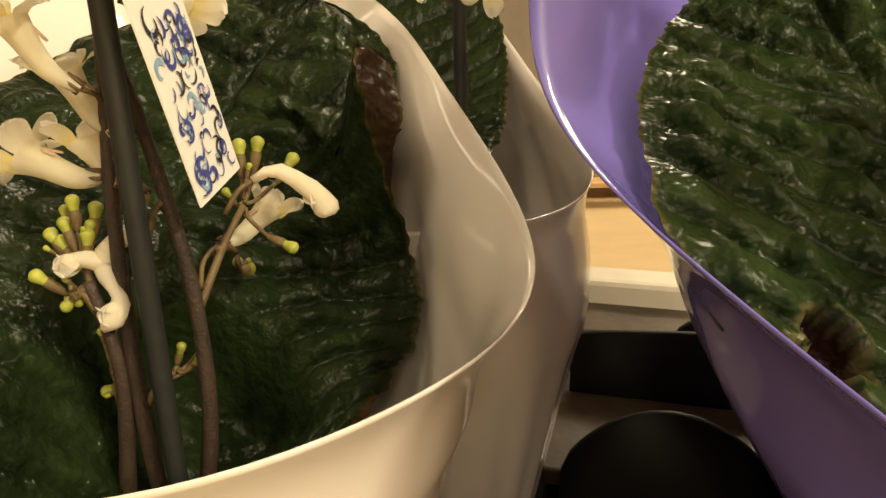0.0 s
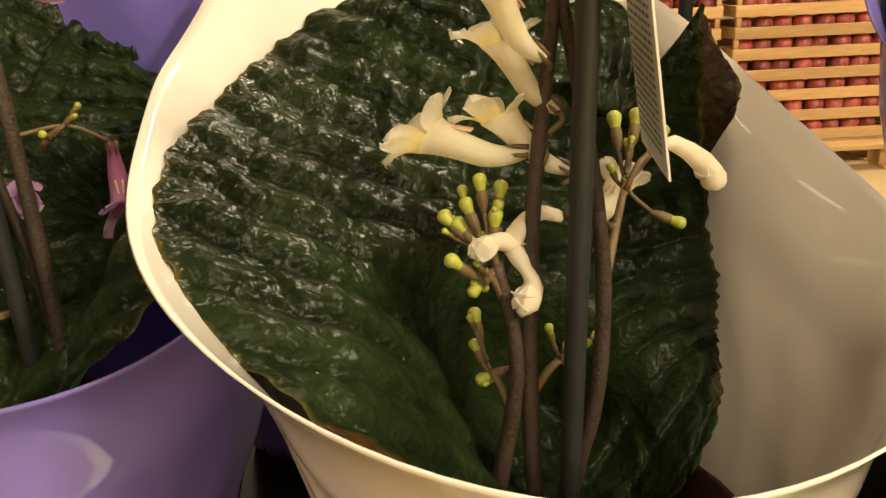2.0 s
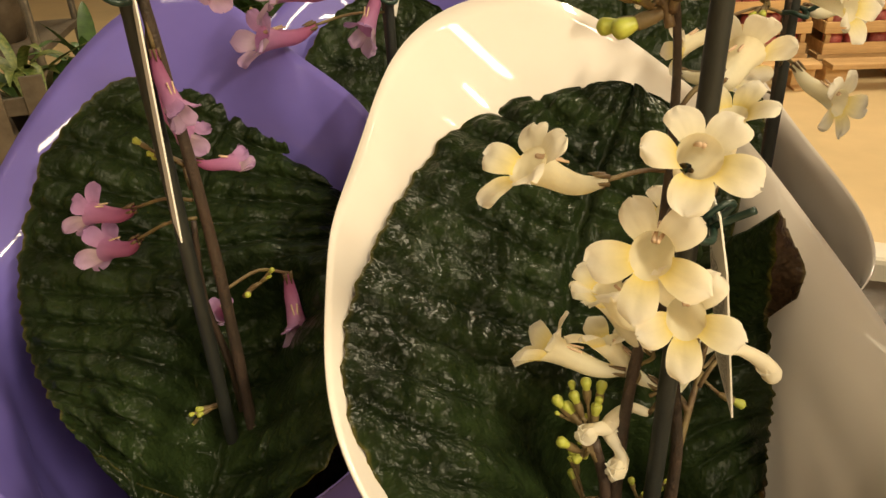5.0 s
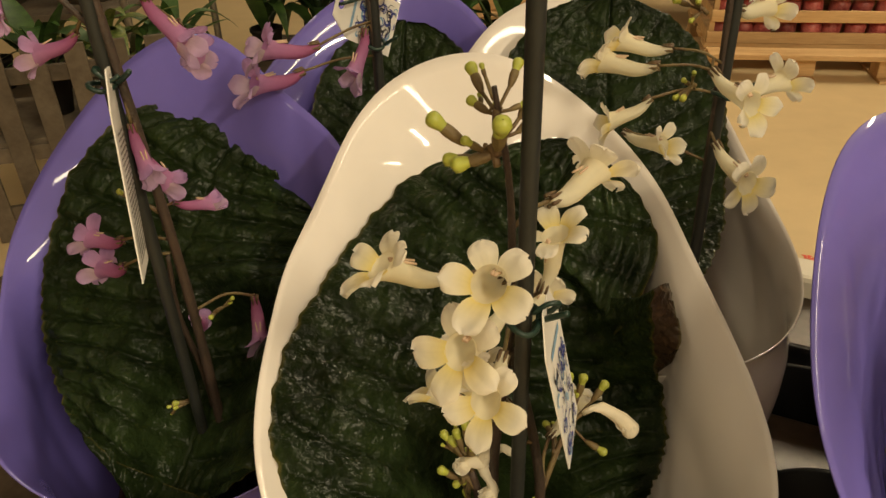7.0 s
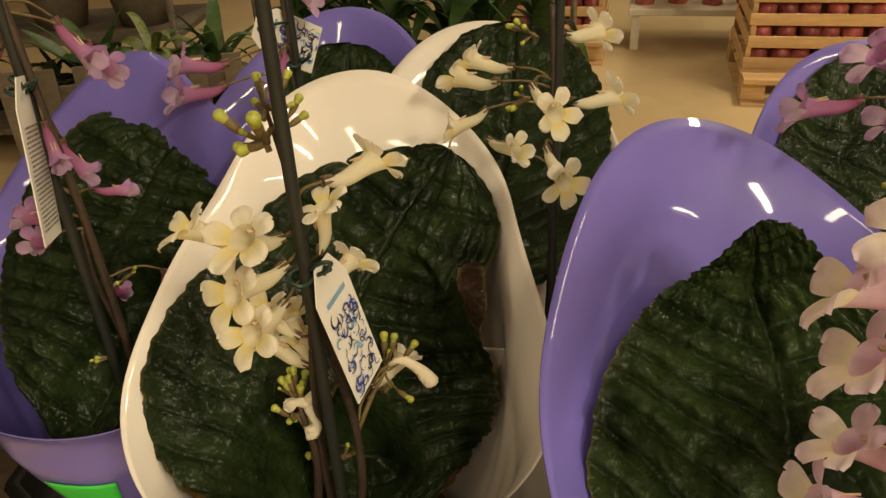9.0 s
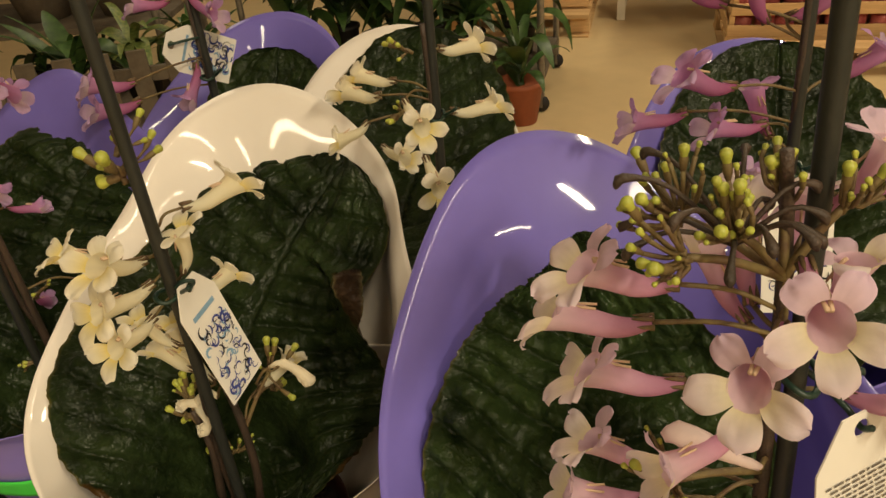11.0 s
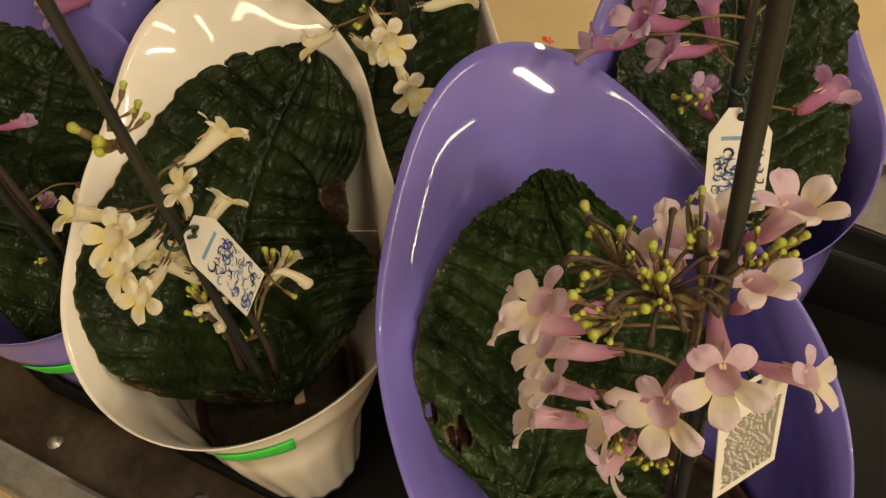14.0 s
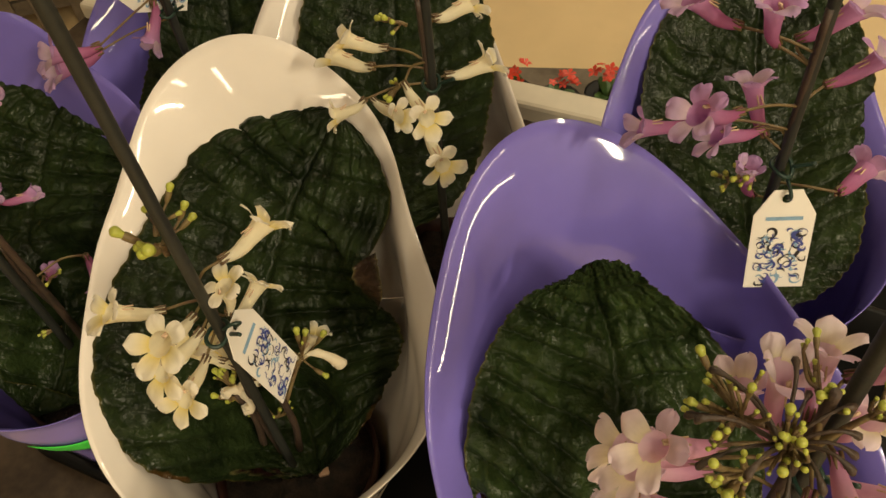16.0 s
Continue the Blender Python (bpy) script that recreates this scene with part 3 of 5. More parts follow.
def tag(hole, down, right, length, width, label, seed=1, pattern=True, tie_to=None):
    """A hanging card label: rounded top with a hole, blue scrollwork on the front and rows of print behind."""
    o = Vector(hole)
    d = Vector(down).normalized()
    x = (Vector(right) - d * Vector(right).dot(d)).normalized()
    nrm = x.cross(-d)
    frame3 = Matrix((x, -d, nrm)).transposed().to_4x4()
    ob = new("plant_tag")
    w, L, ch = width / 2, length, width * 0.30
    bm = bmesh.new()
    outline = [(-w, -L), (w, -L), (w, -ch), (w * 0.75, -ch * 0.3), (w * 0.45, width * 0.16), (-w * 0.45, width * 0.16), (-w * 0.75, -ch * 0.3), (-w, -ch)]
    hr = width * 0.085
    hole_ring = [(hr * math.cos(2 * math.pi * k / 16), hr * math.sin(2 * math.pi * k / 16)) for k in range(16)]
    ov = [bm.verts.new((a, b, 0)) for a, b in outline]
    hv = [bm.verts.new((a, b, 0)) for a, b in hole_ring]
    edges = [bm.edges.new((ov[i], ov[(i + 1) % 8])) for i in range(8)] + [bm.edges.new((hv[i], hv[(i + 1) % 16])) for i in range(16)]
    bmesh.ops.triangle_fill(bm, edges=edges, use_beauty=True)
    bmesh.ops.delete(bm, geom=[f for f in bm.faces if f.calc_center_median().length < hr * 0.5], context="FACES")
    bmesh.ops.recalc_face_normals(bm, faces=bm.faces)
    me = bpy.data.meshes.new("plant_tag")
    bm.to_mesh(me)
    bm.free()
    me.materials.append(M_TAG)
    ob.data = None
    scene.collection.objects.unlink(ob)
    bpy.data.objects.remove(ob)
    ob = new("plant_tag", me)
    ob.matrix_world = Matrix.Translation(o) @ frame3
    tagged(solid(ob, 0.0006), label, "plant tag", "plant tags")
    rng = random.Random(seed)
    if pattern:
        for mat, name, count in ((M_INK, "scrollwork", 46), (M_INK_DARK, "dark_scrollwork", 26), (M_INK_PALE, "pale_scrollwork", 22)):
            vs, fs = [], []
            for _ in range(count):
                cx, cy = rng.uniform(-0.75, 0.75) * w, -L * rng.uniform(0.33, 0.94)
                r0, r1 = rng.uniform(0.03, 0.15) * width, rng.uniform(0.01, 0.07) * width
                a0, span = rng.uniform(0, 6.28), rng.choice((-1, 1)) * rng.uniform(2.0, 5.2)
                n, k0 = 14, len(vs)
                wd = rng.uniform(0.006, 0.022) * width
                for i in range(n + 1):
                    s = i / n
                    a, r = a0 + span * s, r0 + (r1 - r0) * s
                    t = wd * (0.25 + math.sin(math.pi * s))
                    px = max(-0.9 * w, min(0.9 * w, cx + r * math.cos(a)))
                    py = max(-0.97 * L, min(-0.28 * L, cy + r * math.sin(a)))
                    lift = 0.0006 + 0.00004 * len(fs) / 100
                    vs += [(px - t * math.cos(a), py - t * math.sin(a), lift), (px + t * math.cos(a), py + t * math.sin(a), lift)]
                    if i:
                        q = k0 + 2 * i
                        fs.append((q - 2, q - 1, q + 1, q))
            child(name, mesh_from(name, vs, fs, mat, False), ob)
        child("name_bar", mesh_from("name_bar", [(-0.6 * w, -0.23 * L, 0.0007), (0.6 * w, -0.23 * L, 0.0007), (0.6 * w, -0.19 * L, 0.0007), (-0.6 * w, -0.19 * L, 0.0007)], [(0, 1, 2, 3)], M_INK_PALE, False), ob)
    vs, fs = [], []
    y = -0.24 * L
    while y > -0.92 * L:
        xx = -0.82 * w
        while xx < 0.72 * w:
            ln = rng.uniform(0.06, 0.26) * w
            ln = min(ln, 0.8 * w - xx)
            k = len(vs)
            vs += [(xx, y, -0.0007), (xx, y - 0.013 * L, -0.0007), (xx + ln, y - 0.013 * L, -0.0007), (xx + ln, y, -0.0007)]
            fs.append((k, k + 1, k + 2, k + 3))
            xx += ln + 0.05 * w
        y -= 0.030 * L
    child("small_print", mesh_from("small_print", vs, fs, M_INK_GREY, False), ob)
    if tie_to is not None:
        inv = ob.matrix_world.inverted()
        t = inv @ Vector(tie_to)
        path = spline([(0, 0.002, -0.004), (0, 0, 0.0), (0, 0.004, 0.005), t * 0.6 + Vector((0, 0.004, 0.004)), t], 14)
        child("tie", tube("tie", path, 0.0011, M_TIE, 6), ob, "dark green plastic tie")
    return ob


def sprig(rng, plant, joint, way, count, spread, size=1.0, length=0.020):
    """A loose cluster of buds on thin stalks that leave a short side branch."""
    w = Vector(way).normalized()
    base = Vector(plant.location)
    j0 = Vector(joint)
    end = j0 + w * length * 0.45
    child("side_branch", tube("side_branch", spline([j0 - base, j0.lerp(end, 0.5) - base + Vector((0, 0, 0.001)), end - base], 5), [0.0013, 0.0012, 0.0011, 0.001, 0.001, 0.0009], M_STEM_GREEN, 6), plant)
    for k in range(count):
        d = (w + Vector((rng.gauss(0, spread), rng.gauss(0, spread), rng.gauss(0, spread)))).normalized()
        bud(plant, j0.lerp(end, 0.4 + 0.6 * k / max(1, count - 1)) + d * length * rng.uniform(0.3, 0.62), d, j0.lerp(end, 0.4 + 0.6 * k / max(1, count - 1)), size * rng.uniform(0.6, 0.95))

# ---------------------------------------------------------------- the hall
def slab(name, x0, x1, y0, y1, z0, z1, mat, label, category):
    ob = new(name, box_mesh(name, (x1 - x0, y1 - y0, z1 - z0), mat, 0))
    ob.location = ((x0 + x1) / 2, (y0 + y1) / 2, z0)
    return tagged(ob, label, category, kind="structure")


slab("floor", -8, 8, -6, 9, -0.1, 0.0, M_FLOOR, "pale yellowish worn concrete hall floor", "floor")
slab("wall_north", -8, 8, 9, 9.2, 0, 4.2, M_WALL, "plain warm grey hall wall", "wall")
slab("wall_south", -8, 8, -6.2, -6, 0, 4.2, M_WALL, "plain warm grey hall wall", "wall")
slab("wall_west", -8.2, -8, -6, 9, 0, 4.2, M_WALL, "plain warm grey hall wall", "wall")
slab("wall_east", 8, 8.2, -6, 9, 0, 4.2, M_WALL, "plain warm grey hall wall", "wall")
slab("ceiling", -8.2, 8.2, -6.2, 9.2, 4.2, 4.3, M_WALL, "plain dim hall ceiling", "ceiling")

# the steel bench that carries the plants, turned a little; along is its length, back its depth
BENCH = pose(0, 0.137, 0, 0, 0, -16.7)
bench = thing("display_bench", "worn dark steel display bench with bolted rails", "display bench")
bench.matrix_world = BENCH
child("top", box_mesh("top", (1.9, 0.70, 0.012), M_METAL, 0.002), bench, m=pose(0.1, 0.27, TABLE - 0.022))
for bx in (-0.80, 1.0):
    for by in (-0.05, 0.58):
        child("leg", box_mesh("leg", (0.04, 0.04, TABLE - 0.03), M_METAL, 0.003), bench, m=pose(bx, by, 0))
child("front_rail", box_mesh("front_rail", (1.9, 0.034, 0.05), M_GALV, 0.005), bench, "worn grey steel rail", m=pose(0.1, -0.083, TABLE - 0.046))
child("back_beam", box_mesh("back_beam", (1.9, 0.045, 0.07), M_WHITE_BENCH, 0.006), bench, "pale grey scuffed beam", m=pose(0.1, 0.615, TABLE - 0.055))
child("plate", box_mesh("plate", (0.20, 0.10, 0.012), M_METAL, 0.002), bench, "dull scratched metal plate", m=pose(0.07, 0.314, TABLE + 0.002))
bv, bf = lathe([(0.0, 0.0042), (0.003, 0.0042), (0.0045, 0.003), (0.0048, 0.0012), (0.0075, 0.0010), (0.0078, 0.0)], 16)
bolt_mesh = mesh_from("bolt", bv, bf, M_GALV)
for k in range(9):
    child("bolt", bolt_mesh, bench, m=pose(-0.75 + 0.082 + k * 0.165, -0.045 + 0.012 * (k % 2), TABLE - 0.0098))

# black plastic carrier tray: a floor, sloping walls and a rolled rim
def open_tray(at, w, d, h, label, lip=0.008):
    v, f = [], []
    for s, z, grow in ((0, 0.002, -0.02), (1, 0.002, -0.012), (2, h - 0.004, 0.0), (3, h, 0.002), (4, h, lip), (5, h - 0.006, lip + 0.002)):
        for a in range(40):
            t = 2 * math.pi * a / 40
            cx, cy = math.cos(t), math.sin(t)
            k = 1.0 / max(abs(cx), abs(cy))
            k = min(k, 1.32)
            v.append((cx * k * (w / 2 + grow), cy * k * (d / 2 + grow), z))
    for i in range(5):
        for a in range(40):
            f.append((i * 40 + a, i * 40 + (a + 1) % 40, (i + 1) * 40 + (a + 1) % 40, (i + 1) * 40 + a))
    f.append(tuple(range(39, -1, -1)))
    ob = new("plant_tray", mesh_from("plant_tray", v, f, M_TRAY))
    solid(ob, 0.0015)
    ob.matrix_world = BENCH @ at
    return tagged(ob, label, "plant tray", "plant trays")


tray_at = (-0.045, 0.228)
tray = open_tray(pose(-0.045, 0.228, TABLE - 0.008), 0.86, 0.456, 0.026, "shallow glossy black plastic tray under sleeved plants")


def partition(u0, u1, v0, h0, h1):
    """A low dividing wall of the tray, bowed up along its top edge."""
    vs, fs = [], []
    n = 24
    for i in range(n + 1):
        s = i / n
        h = h0 + (h1 - h0) * math.sin(math.pi * s) ** 0.6
        for off, z in ((-0.007, 0.0), (-0.0035, h - 0.002), (0.0, h), (0.0035, h - 0.002), (0.007, 0.0)):
            vs.append((u0 + (u1 - u0) * s - tray_at[0], v0 + off - tray_at[1] + 0.006 * math.sin(math.pi * s), z + 0.003))
    for i in range(n):
        for k in range(4):
            a = i * 5 + k
            fs.append((a, a + 1, a + 6, a + 5))
    child("partition", mesh_from("partition", vs, fs, M_TRAY), tray)


partition(-0.010, 0.112, 0.250, 0.030, 0.074)
partition(-0.02, 0.36, 0.372, 0.062, 0.072)
partition(0.05, 0.15, 0.372 + 0.016, 0.060, 0.082)

# ---------------------------------------------------------------- white plant
rng = random.Random(5)
W_FOOT = (-0.085, 0.205)
sleeve("white", W_FOOT, (0.131, 0.021, 0.0311, 0.0189, 0.0098, -0.0019, 0.0037, 0.0005, -0.0012, 0.001, 0.0005, -0.0002, 0.0012), (0.8913, -0.0591, -0.0159, 0.0107, -0.0056, -0.0027, -0.0028, 0.0012, 0.0025, -0.0018, 0.0003, 0.0, -0.0017), (-0.126, 0.29), "glossy cream-white paper sleeve round a white-flowered plant", seed=1, waist=0.008, sticker=(0.35, 0.60, 0.74, 9))
w = plant_base(W_FOOT, "white-flowered plant with one great dark ribbed leaf in a white sleeve")
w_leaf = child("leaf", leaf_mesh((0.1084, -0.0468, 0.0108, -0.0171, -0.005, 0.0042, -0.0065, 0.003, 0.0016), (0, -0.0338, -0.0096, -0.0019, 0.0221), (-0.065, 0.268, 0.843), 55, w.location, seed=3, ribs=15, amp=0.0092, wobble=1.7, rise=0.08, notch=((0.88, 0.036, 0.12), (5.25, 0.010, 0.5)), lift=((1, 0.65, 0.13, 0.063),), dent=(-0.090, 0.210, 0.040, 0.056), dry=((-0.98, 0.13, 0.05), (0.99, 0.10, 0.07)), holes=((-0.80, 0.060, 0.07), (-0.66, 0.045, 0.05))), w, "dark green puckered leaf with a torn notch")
wilted(w, "white", [(-0.0589, 0.2225, 0.8690), (-0.0530, 0.2240, 0.8718), (-0.0455, 0.2250, 0.8680), (-0.0400, 0.2250, 0.8625), (-0.0375, 0.2245, 0.8585), (-0.0368, 0.2240, 0.8568)], (0.0013, 0.0020, 0.0028, 0.0038, 0.0038, 0.0018), "closed limp white flower", (-0.067, 0.217, 0.860))
wilted(w, "white", [(-0.0870, 0.2070, 0.8560), (-0.0935, 0.2090, 0.8572), (-0.0990, 0.2080, 0.8530), (-0.1017, 0.2065, 0.8478)], (0.0015, 0.0023, 0.0031, 0.0030), "closed limp white flower", (-0.080, 0.204, 0.868))
wilted(w, "white", [(-0.1012, 0.2068, 0.8490), (-0.1045, 0.2052, 0.8508), (-0.1085, 0.2036, 0.8510), (-0.1117, 0.2025, 0.8496)], (0.0029, 0.0028, 0.0022, 0.0010), "limp curled white petal")
wilted(w, "white", [(-0.1010, 0.2062, 0.8482), (-0.0975, 0.2040, 0.8425), (-0.0962, 0.2024, 0.8378), (-0.0980, 0.2005, 0.8338), (-0.1007, 0.1991, 0.8316)], (0.0028, 0.0020, 0.0024, 0.0030, 0.0012), "limp hanging white petal")
# the torn corner of the leaf, its red-brown underside turned up
fv, ff, ft = [], [], []
inner = [w.location + w_leaf.data.vertices[(128 - k) * 101 + 99].co for k in range(31)]
outer = spline([(-0.0205, 0.2855, 0.8978), (-0.0175, 0.2740, 0.8890), (-0.0150, 0.2640, 0.8810), (-0.0185, 0.2590, 0.8710)], 10)
outer = [Vector(outer[int(k / 30 * (len(outer) - 1))]) for k in range(31)]
for k in range(len(inner)):
    for j in range(9):
        s = j / 8
        q = Vector(inner[k]).lerp(Vector(outer[k]), s) + Vector((0.1, -0.5, 0.8)) * (0.003 * math.sin(math.pi * s) + 0.0012 * noise.noise(Vector((k * 0.5, s * 4, 1.0))))
        q.x += 0.0016 * s * noise.noise(Vector((k * 0.9, 3.0, 0.0)))
        fv.append(q - w.location)
        ft.append(np.array((6.5, 3.2, 4.5)) if j in (0, 8) else np.array((2.0, 0.70, 1.3)))
ff = [(k * 9 + j, k * 9 + j + 1, k * 9 + j + 10, k * 9 + j + 9) for k in range(len(inner) - 1) for j in range(8)]
child("torn_flap", mesh_from("torn_flap", fv, ff, M_LEAF, True, ft), w, "red-brown upturned torn leaf corner")
stake((-0.0864, 0.200, 0.70), (-0.0815, 0.188, 1.22), 0.94)
W_AXIS = [(-0.0935, 0.2065, 0.735), (-0.0965, 0.2060, 0.80), (-0.0955, 0.2060, 0.86), (-0.0900, 0.2050, 0.92), (-0.0903, 0.2035, 0.98), (-0.0960, 0.2020, 1.022)]
stem(w, W_AXIS, 0.0031, 0.0009)
stem(w, [(-0.086, 0.2120, 0.735), (-0.0813, 0.2101, 0.77), (-0.0761, 0.2074, 0.80), (-0.0757, 0.2060, 0.84), (-0.0815, 0.2055, 0.88), (-0.0890, 0.2050, 0.915)], 0.0030, 0.0018)
stem(w, [(-0.1090, 0.2100, 0.735), (-0.1065, 0.2070, 0.767), (-0.1015, 0.2050, 0.800), (-0.1010, 0.2050, 0.820), (-0.1060, 0.2060, 0.844)], 0.0030, 0.0020)
for mouth, foot, shut, joint in (
        ((-0.1335, 0.1840, 0.9640), (-0.1080, 0.1969, 0.9560), 4, (-0.089, 0.205, 0.952)),
        ((-0.0935, 0.1620, 0.9740), (-0.0885, 0.1910, 0.9627), 0, (-0.089, 0.205, 0.955)),
        ((-0.1030, 0.1615, 0.9470), (-0.0890, 0.1900, 0.9502), 0, (-0.089, 0.205, 0.945)),
        ((-0.0938, 0.1555, 0.9320), (-0.0900, 0.1840, 0.9336), 0, (-0.090, 0.205, 0.930)),
        ((-0.1040, 0.2090, 0.9040), (-0.0869, 0.2040, 0.8874), 12, (-0.092, 0.205, 0.880)),
        ((-0.1235, 0.2170, 0.8790), (-0.0951, 0.2075, 0.8778), 24, (-0.093, 0.205, 0.872)),
        ((-0.1040, 0.2140, 0.8840), (-0.0830, 0.2060, 0.8710), 22, (-0.088, 0.205, 0.866)),
        ((-0.1080, 0.1930, 0.9190), (-0.0930, 0.1985, 0.9020), 14, (-0.093, 0.205, 0.895)),
        ((-0.0745, 0.2010, 0.9710), (-0.0805, 0.1975, 0.9470), 0, (-0.088, 0.205, 0.938)),
        ((-0.0790, 0.2380, 0.9220), (-0.0860, 0.2110, 0.9260), 6, (-0.089, 0.205, 0.918)),
        ((-0.0605, 0.2370, 0.9790), (-0.0815, 0.2060, 0.9815), 8, (-0.089, 0.205, 0.970)),
        ((-0.0605, 0.2470, 0.8535), (-0.0730, 0.2270, 0.8500), 45, (-0.074, 0.208, 0.840))):
    bloom(w, "white", mouth, foot, rng, shut, joint, 0.98)


def bud_spray(plant, node, root, places, rng, size=0.9, extra=0):
    """Buds at their places round a node, which a side branch joins to the stem; extra small ones fill in between."""
    base, n = Vector(plant.location), Vector(node)
    r = Vector(root)
    child("side_branch", tube("side_branch", spline([r - base, r.lerp(n, 0.55) - base + Vector((0, 0, 0.0015)), n - base], 7), [0.0015 - 0.00006 * k for k in range(8)], M_STEM_GREEN, 6), plant)
    for q in places:
        d = (Vector(q) - n).normalized()
        bud(plant, q, d + Vector((0, 0, 0.35)), n + d * 0.001, size * rng.uniform(0.85, 1.1))
    for k in range(extra):
        q = Vector(places[k % len(places)])
        q = q.lerp(n, rng.uniform(0.05, 0.5)) + Vector((rng.gauss(0, 0.0034), rng.gauss(0, 0.0034), rng.gauss(0, 0.0030)))
        d = (q - n).normalized()
        bud(plant, q, d + Vector((rng.gauss(0, 0.3), rng.gauss(0, 0.3), 0.4)), n.lerp(q, 0.2), size * rng.uniform(0.40, 0.75))


bud_spray(w, (-0.1070, 0.2080, 0.8480), (-0.1050, 0.2055, 0.838), ((-0.1093, 0.2119, 0.8657), (-0.1036, 0.2130, 0.8631), (-0.1186, 0.2148, 0.8550), (-0.1056, 0.2093, 0.8560), (-0.1130, 0.2125, 0.8590), (-0.1150, 0.2135, 0.8530)), rng, 0.84, 5)
bud_spray(w, (-0.1090, 0.2045, 0.8420), (-0.1035, 0.2053, 0.832), ((-0.1178, 0.2021, 0.8466), (-0.1120, 0.2040, 0.8375)), rng, 0.82, 4)
bud_spray(w, (-0.1070, 0.2130, 0.8060), (-0.1020, 0.2050, 0.795), ((-0.1108, 0.2239, 0.8198), (-0.1092, 0.2133, 0.8039), (-0.1110, 0.2224, 0.8101)), rng, 0.85, 2)
bud_spray(w, (-0.0870, 0.2080, 0.8120), (-0.0965, 0.2060, 0.800), ((-0.0907, 0.2070, 0.8223), (-0.0830, 0.2090, 0.8200), (-0.0790, 0.2100, 0.8150)), rng, 0.6, 3)
bud_spray(w, (-0.0640, 0.2270, 0.8600), (-0.0757, 0.2060, 0.832), ((-0.0657, 0.2358, 0.8763), (-0.0596, 0.2346, 0.8773), (-0.0502, 0.2384, 0.8713), (-0.0496, 0.2222, 0.8478)), rng, 0.9, 3)
bud_spray(w, (-0.0705, 0.2350, 0.8420), (-0.0700, 0.2165, 0.849), ((-0.0715, 0.2500, 0.8307),), rng, 1.1, 2)
bud_spray(w, (-0.0975, 0.2000, 1.0030), (-0.0945, 0.1990, 0.996), ((-0.1141, 0.1994, 1.0104), (-0.1099, 0.2025, 0.9961), (-0.1060, 0.1990, 0.9965)), rng, 1.05, 1)
bud_spray(w, (-0.0945, 0.1960, 1.0060), (-0.0945, 0.1990, 1.000), ((-0.0922, 0.1870, 1.0143),), rng, 1.35, 1)
bud_spray(w, (-0.0955, 0.2050, 1.0140), (-0.0950, 0.1990, 1.010), ((-0.1050, 0.2180, 1.0218), (-0.0900, 0.2170, 1.0240), (-0.1040, 0.2120, 1.0130)), rng, 0.8, 3)
bud_spray(w, (-0.0920, 0.2060, 1.0060), (-0.0950, 0.1990, 1.002), ((-0.0855, 0.2148, 1.0142), (-0.0840, 0.2140, 1.0070)), rng, 0.9, 1)
tag((-0.076, 0.197, 0.940), (0.014, 0.008, -0.074), (0.10, 0.99, 0), 0.070, 0.031, "white card tag with blue scrollwork tied to a stake", 4, tie_to=(-0.081, 0.193, 0.942))

# ---------------------------------------------------------------- violet plant in front
rng = random.Random(9)
V_FOOT = (0.198, 0.135)
sleeve("purple", V_FOOT, (0.1386, 0.0346, -0.0109, 0.0193, 0.0179, 0.0008, 0.0009), (0.8861, -0.0657, -0.0317, -0.0098, 0.0003, 0.0031, -0.0155), (0.155, 0.214), "glossy purple paper sleeve round a pale pink-flowered plant", seed=2)
v = plant_base(V_FOOT, "pale pink-flowered plant with one great dark leaf in a purple sleeve")
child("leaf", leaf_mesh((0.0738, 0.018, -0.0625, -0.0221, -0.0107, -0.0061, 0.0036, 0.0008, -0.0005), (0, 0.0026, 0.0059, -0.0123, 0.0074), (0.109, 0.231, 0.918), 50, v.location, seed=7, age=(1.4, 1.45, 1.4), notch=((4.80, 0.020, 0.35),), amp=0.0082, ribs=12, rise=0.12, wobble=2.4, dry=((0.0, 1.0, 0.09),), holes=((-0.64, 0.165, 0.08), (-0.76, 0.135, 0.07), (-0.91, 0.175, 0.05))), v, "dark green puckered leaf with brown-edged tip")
stake((0.2045, 0.121, 0.70), (0.1710, 0.1195, 1.25), 0.985)
V_AXIS = [(0.200, 0.132, 0.735), (0.190, 0.126, 0.85), (0.183, 0.121, 0.95), (0.178, 0.118, 1.02), (0.172, 0.112, 1.06)]
stem(v, V_AXIS, 0.0032, 0.0018)
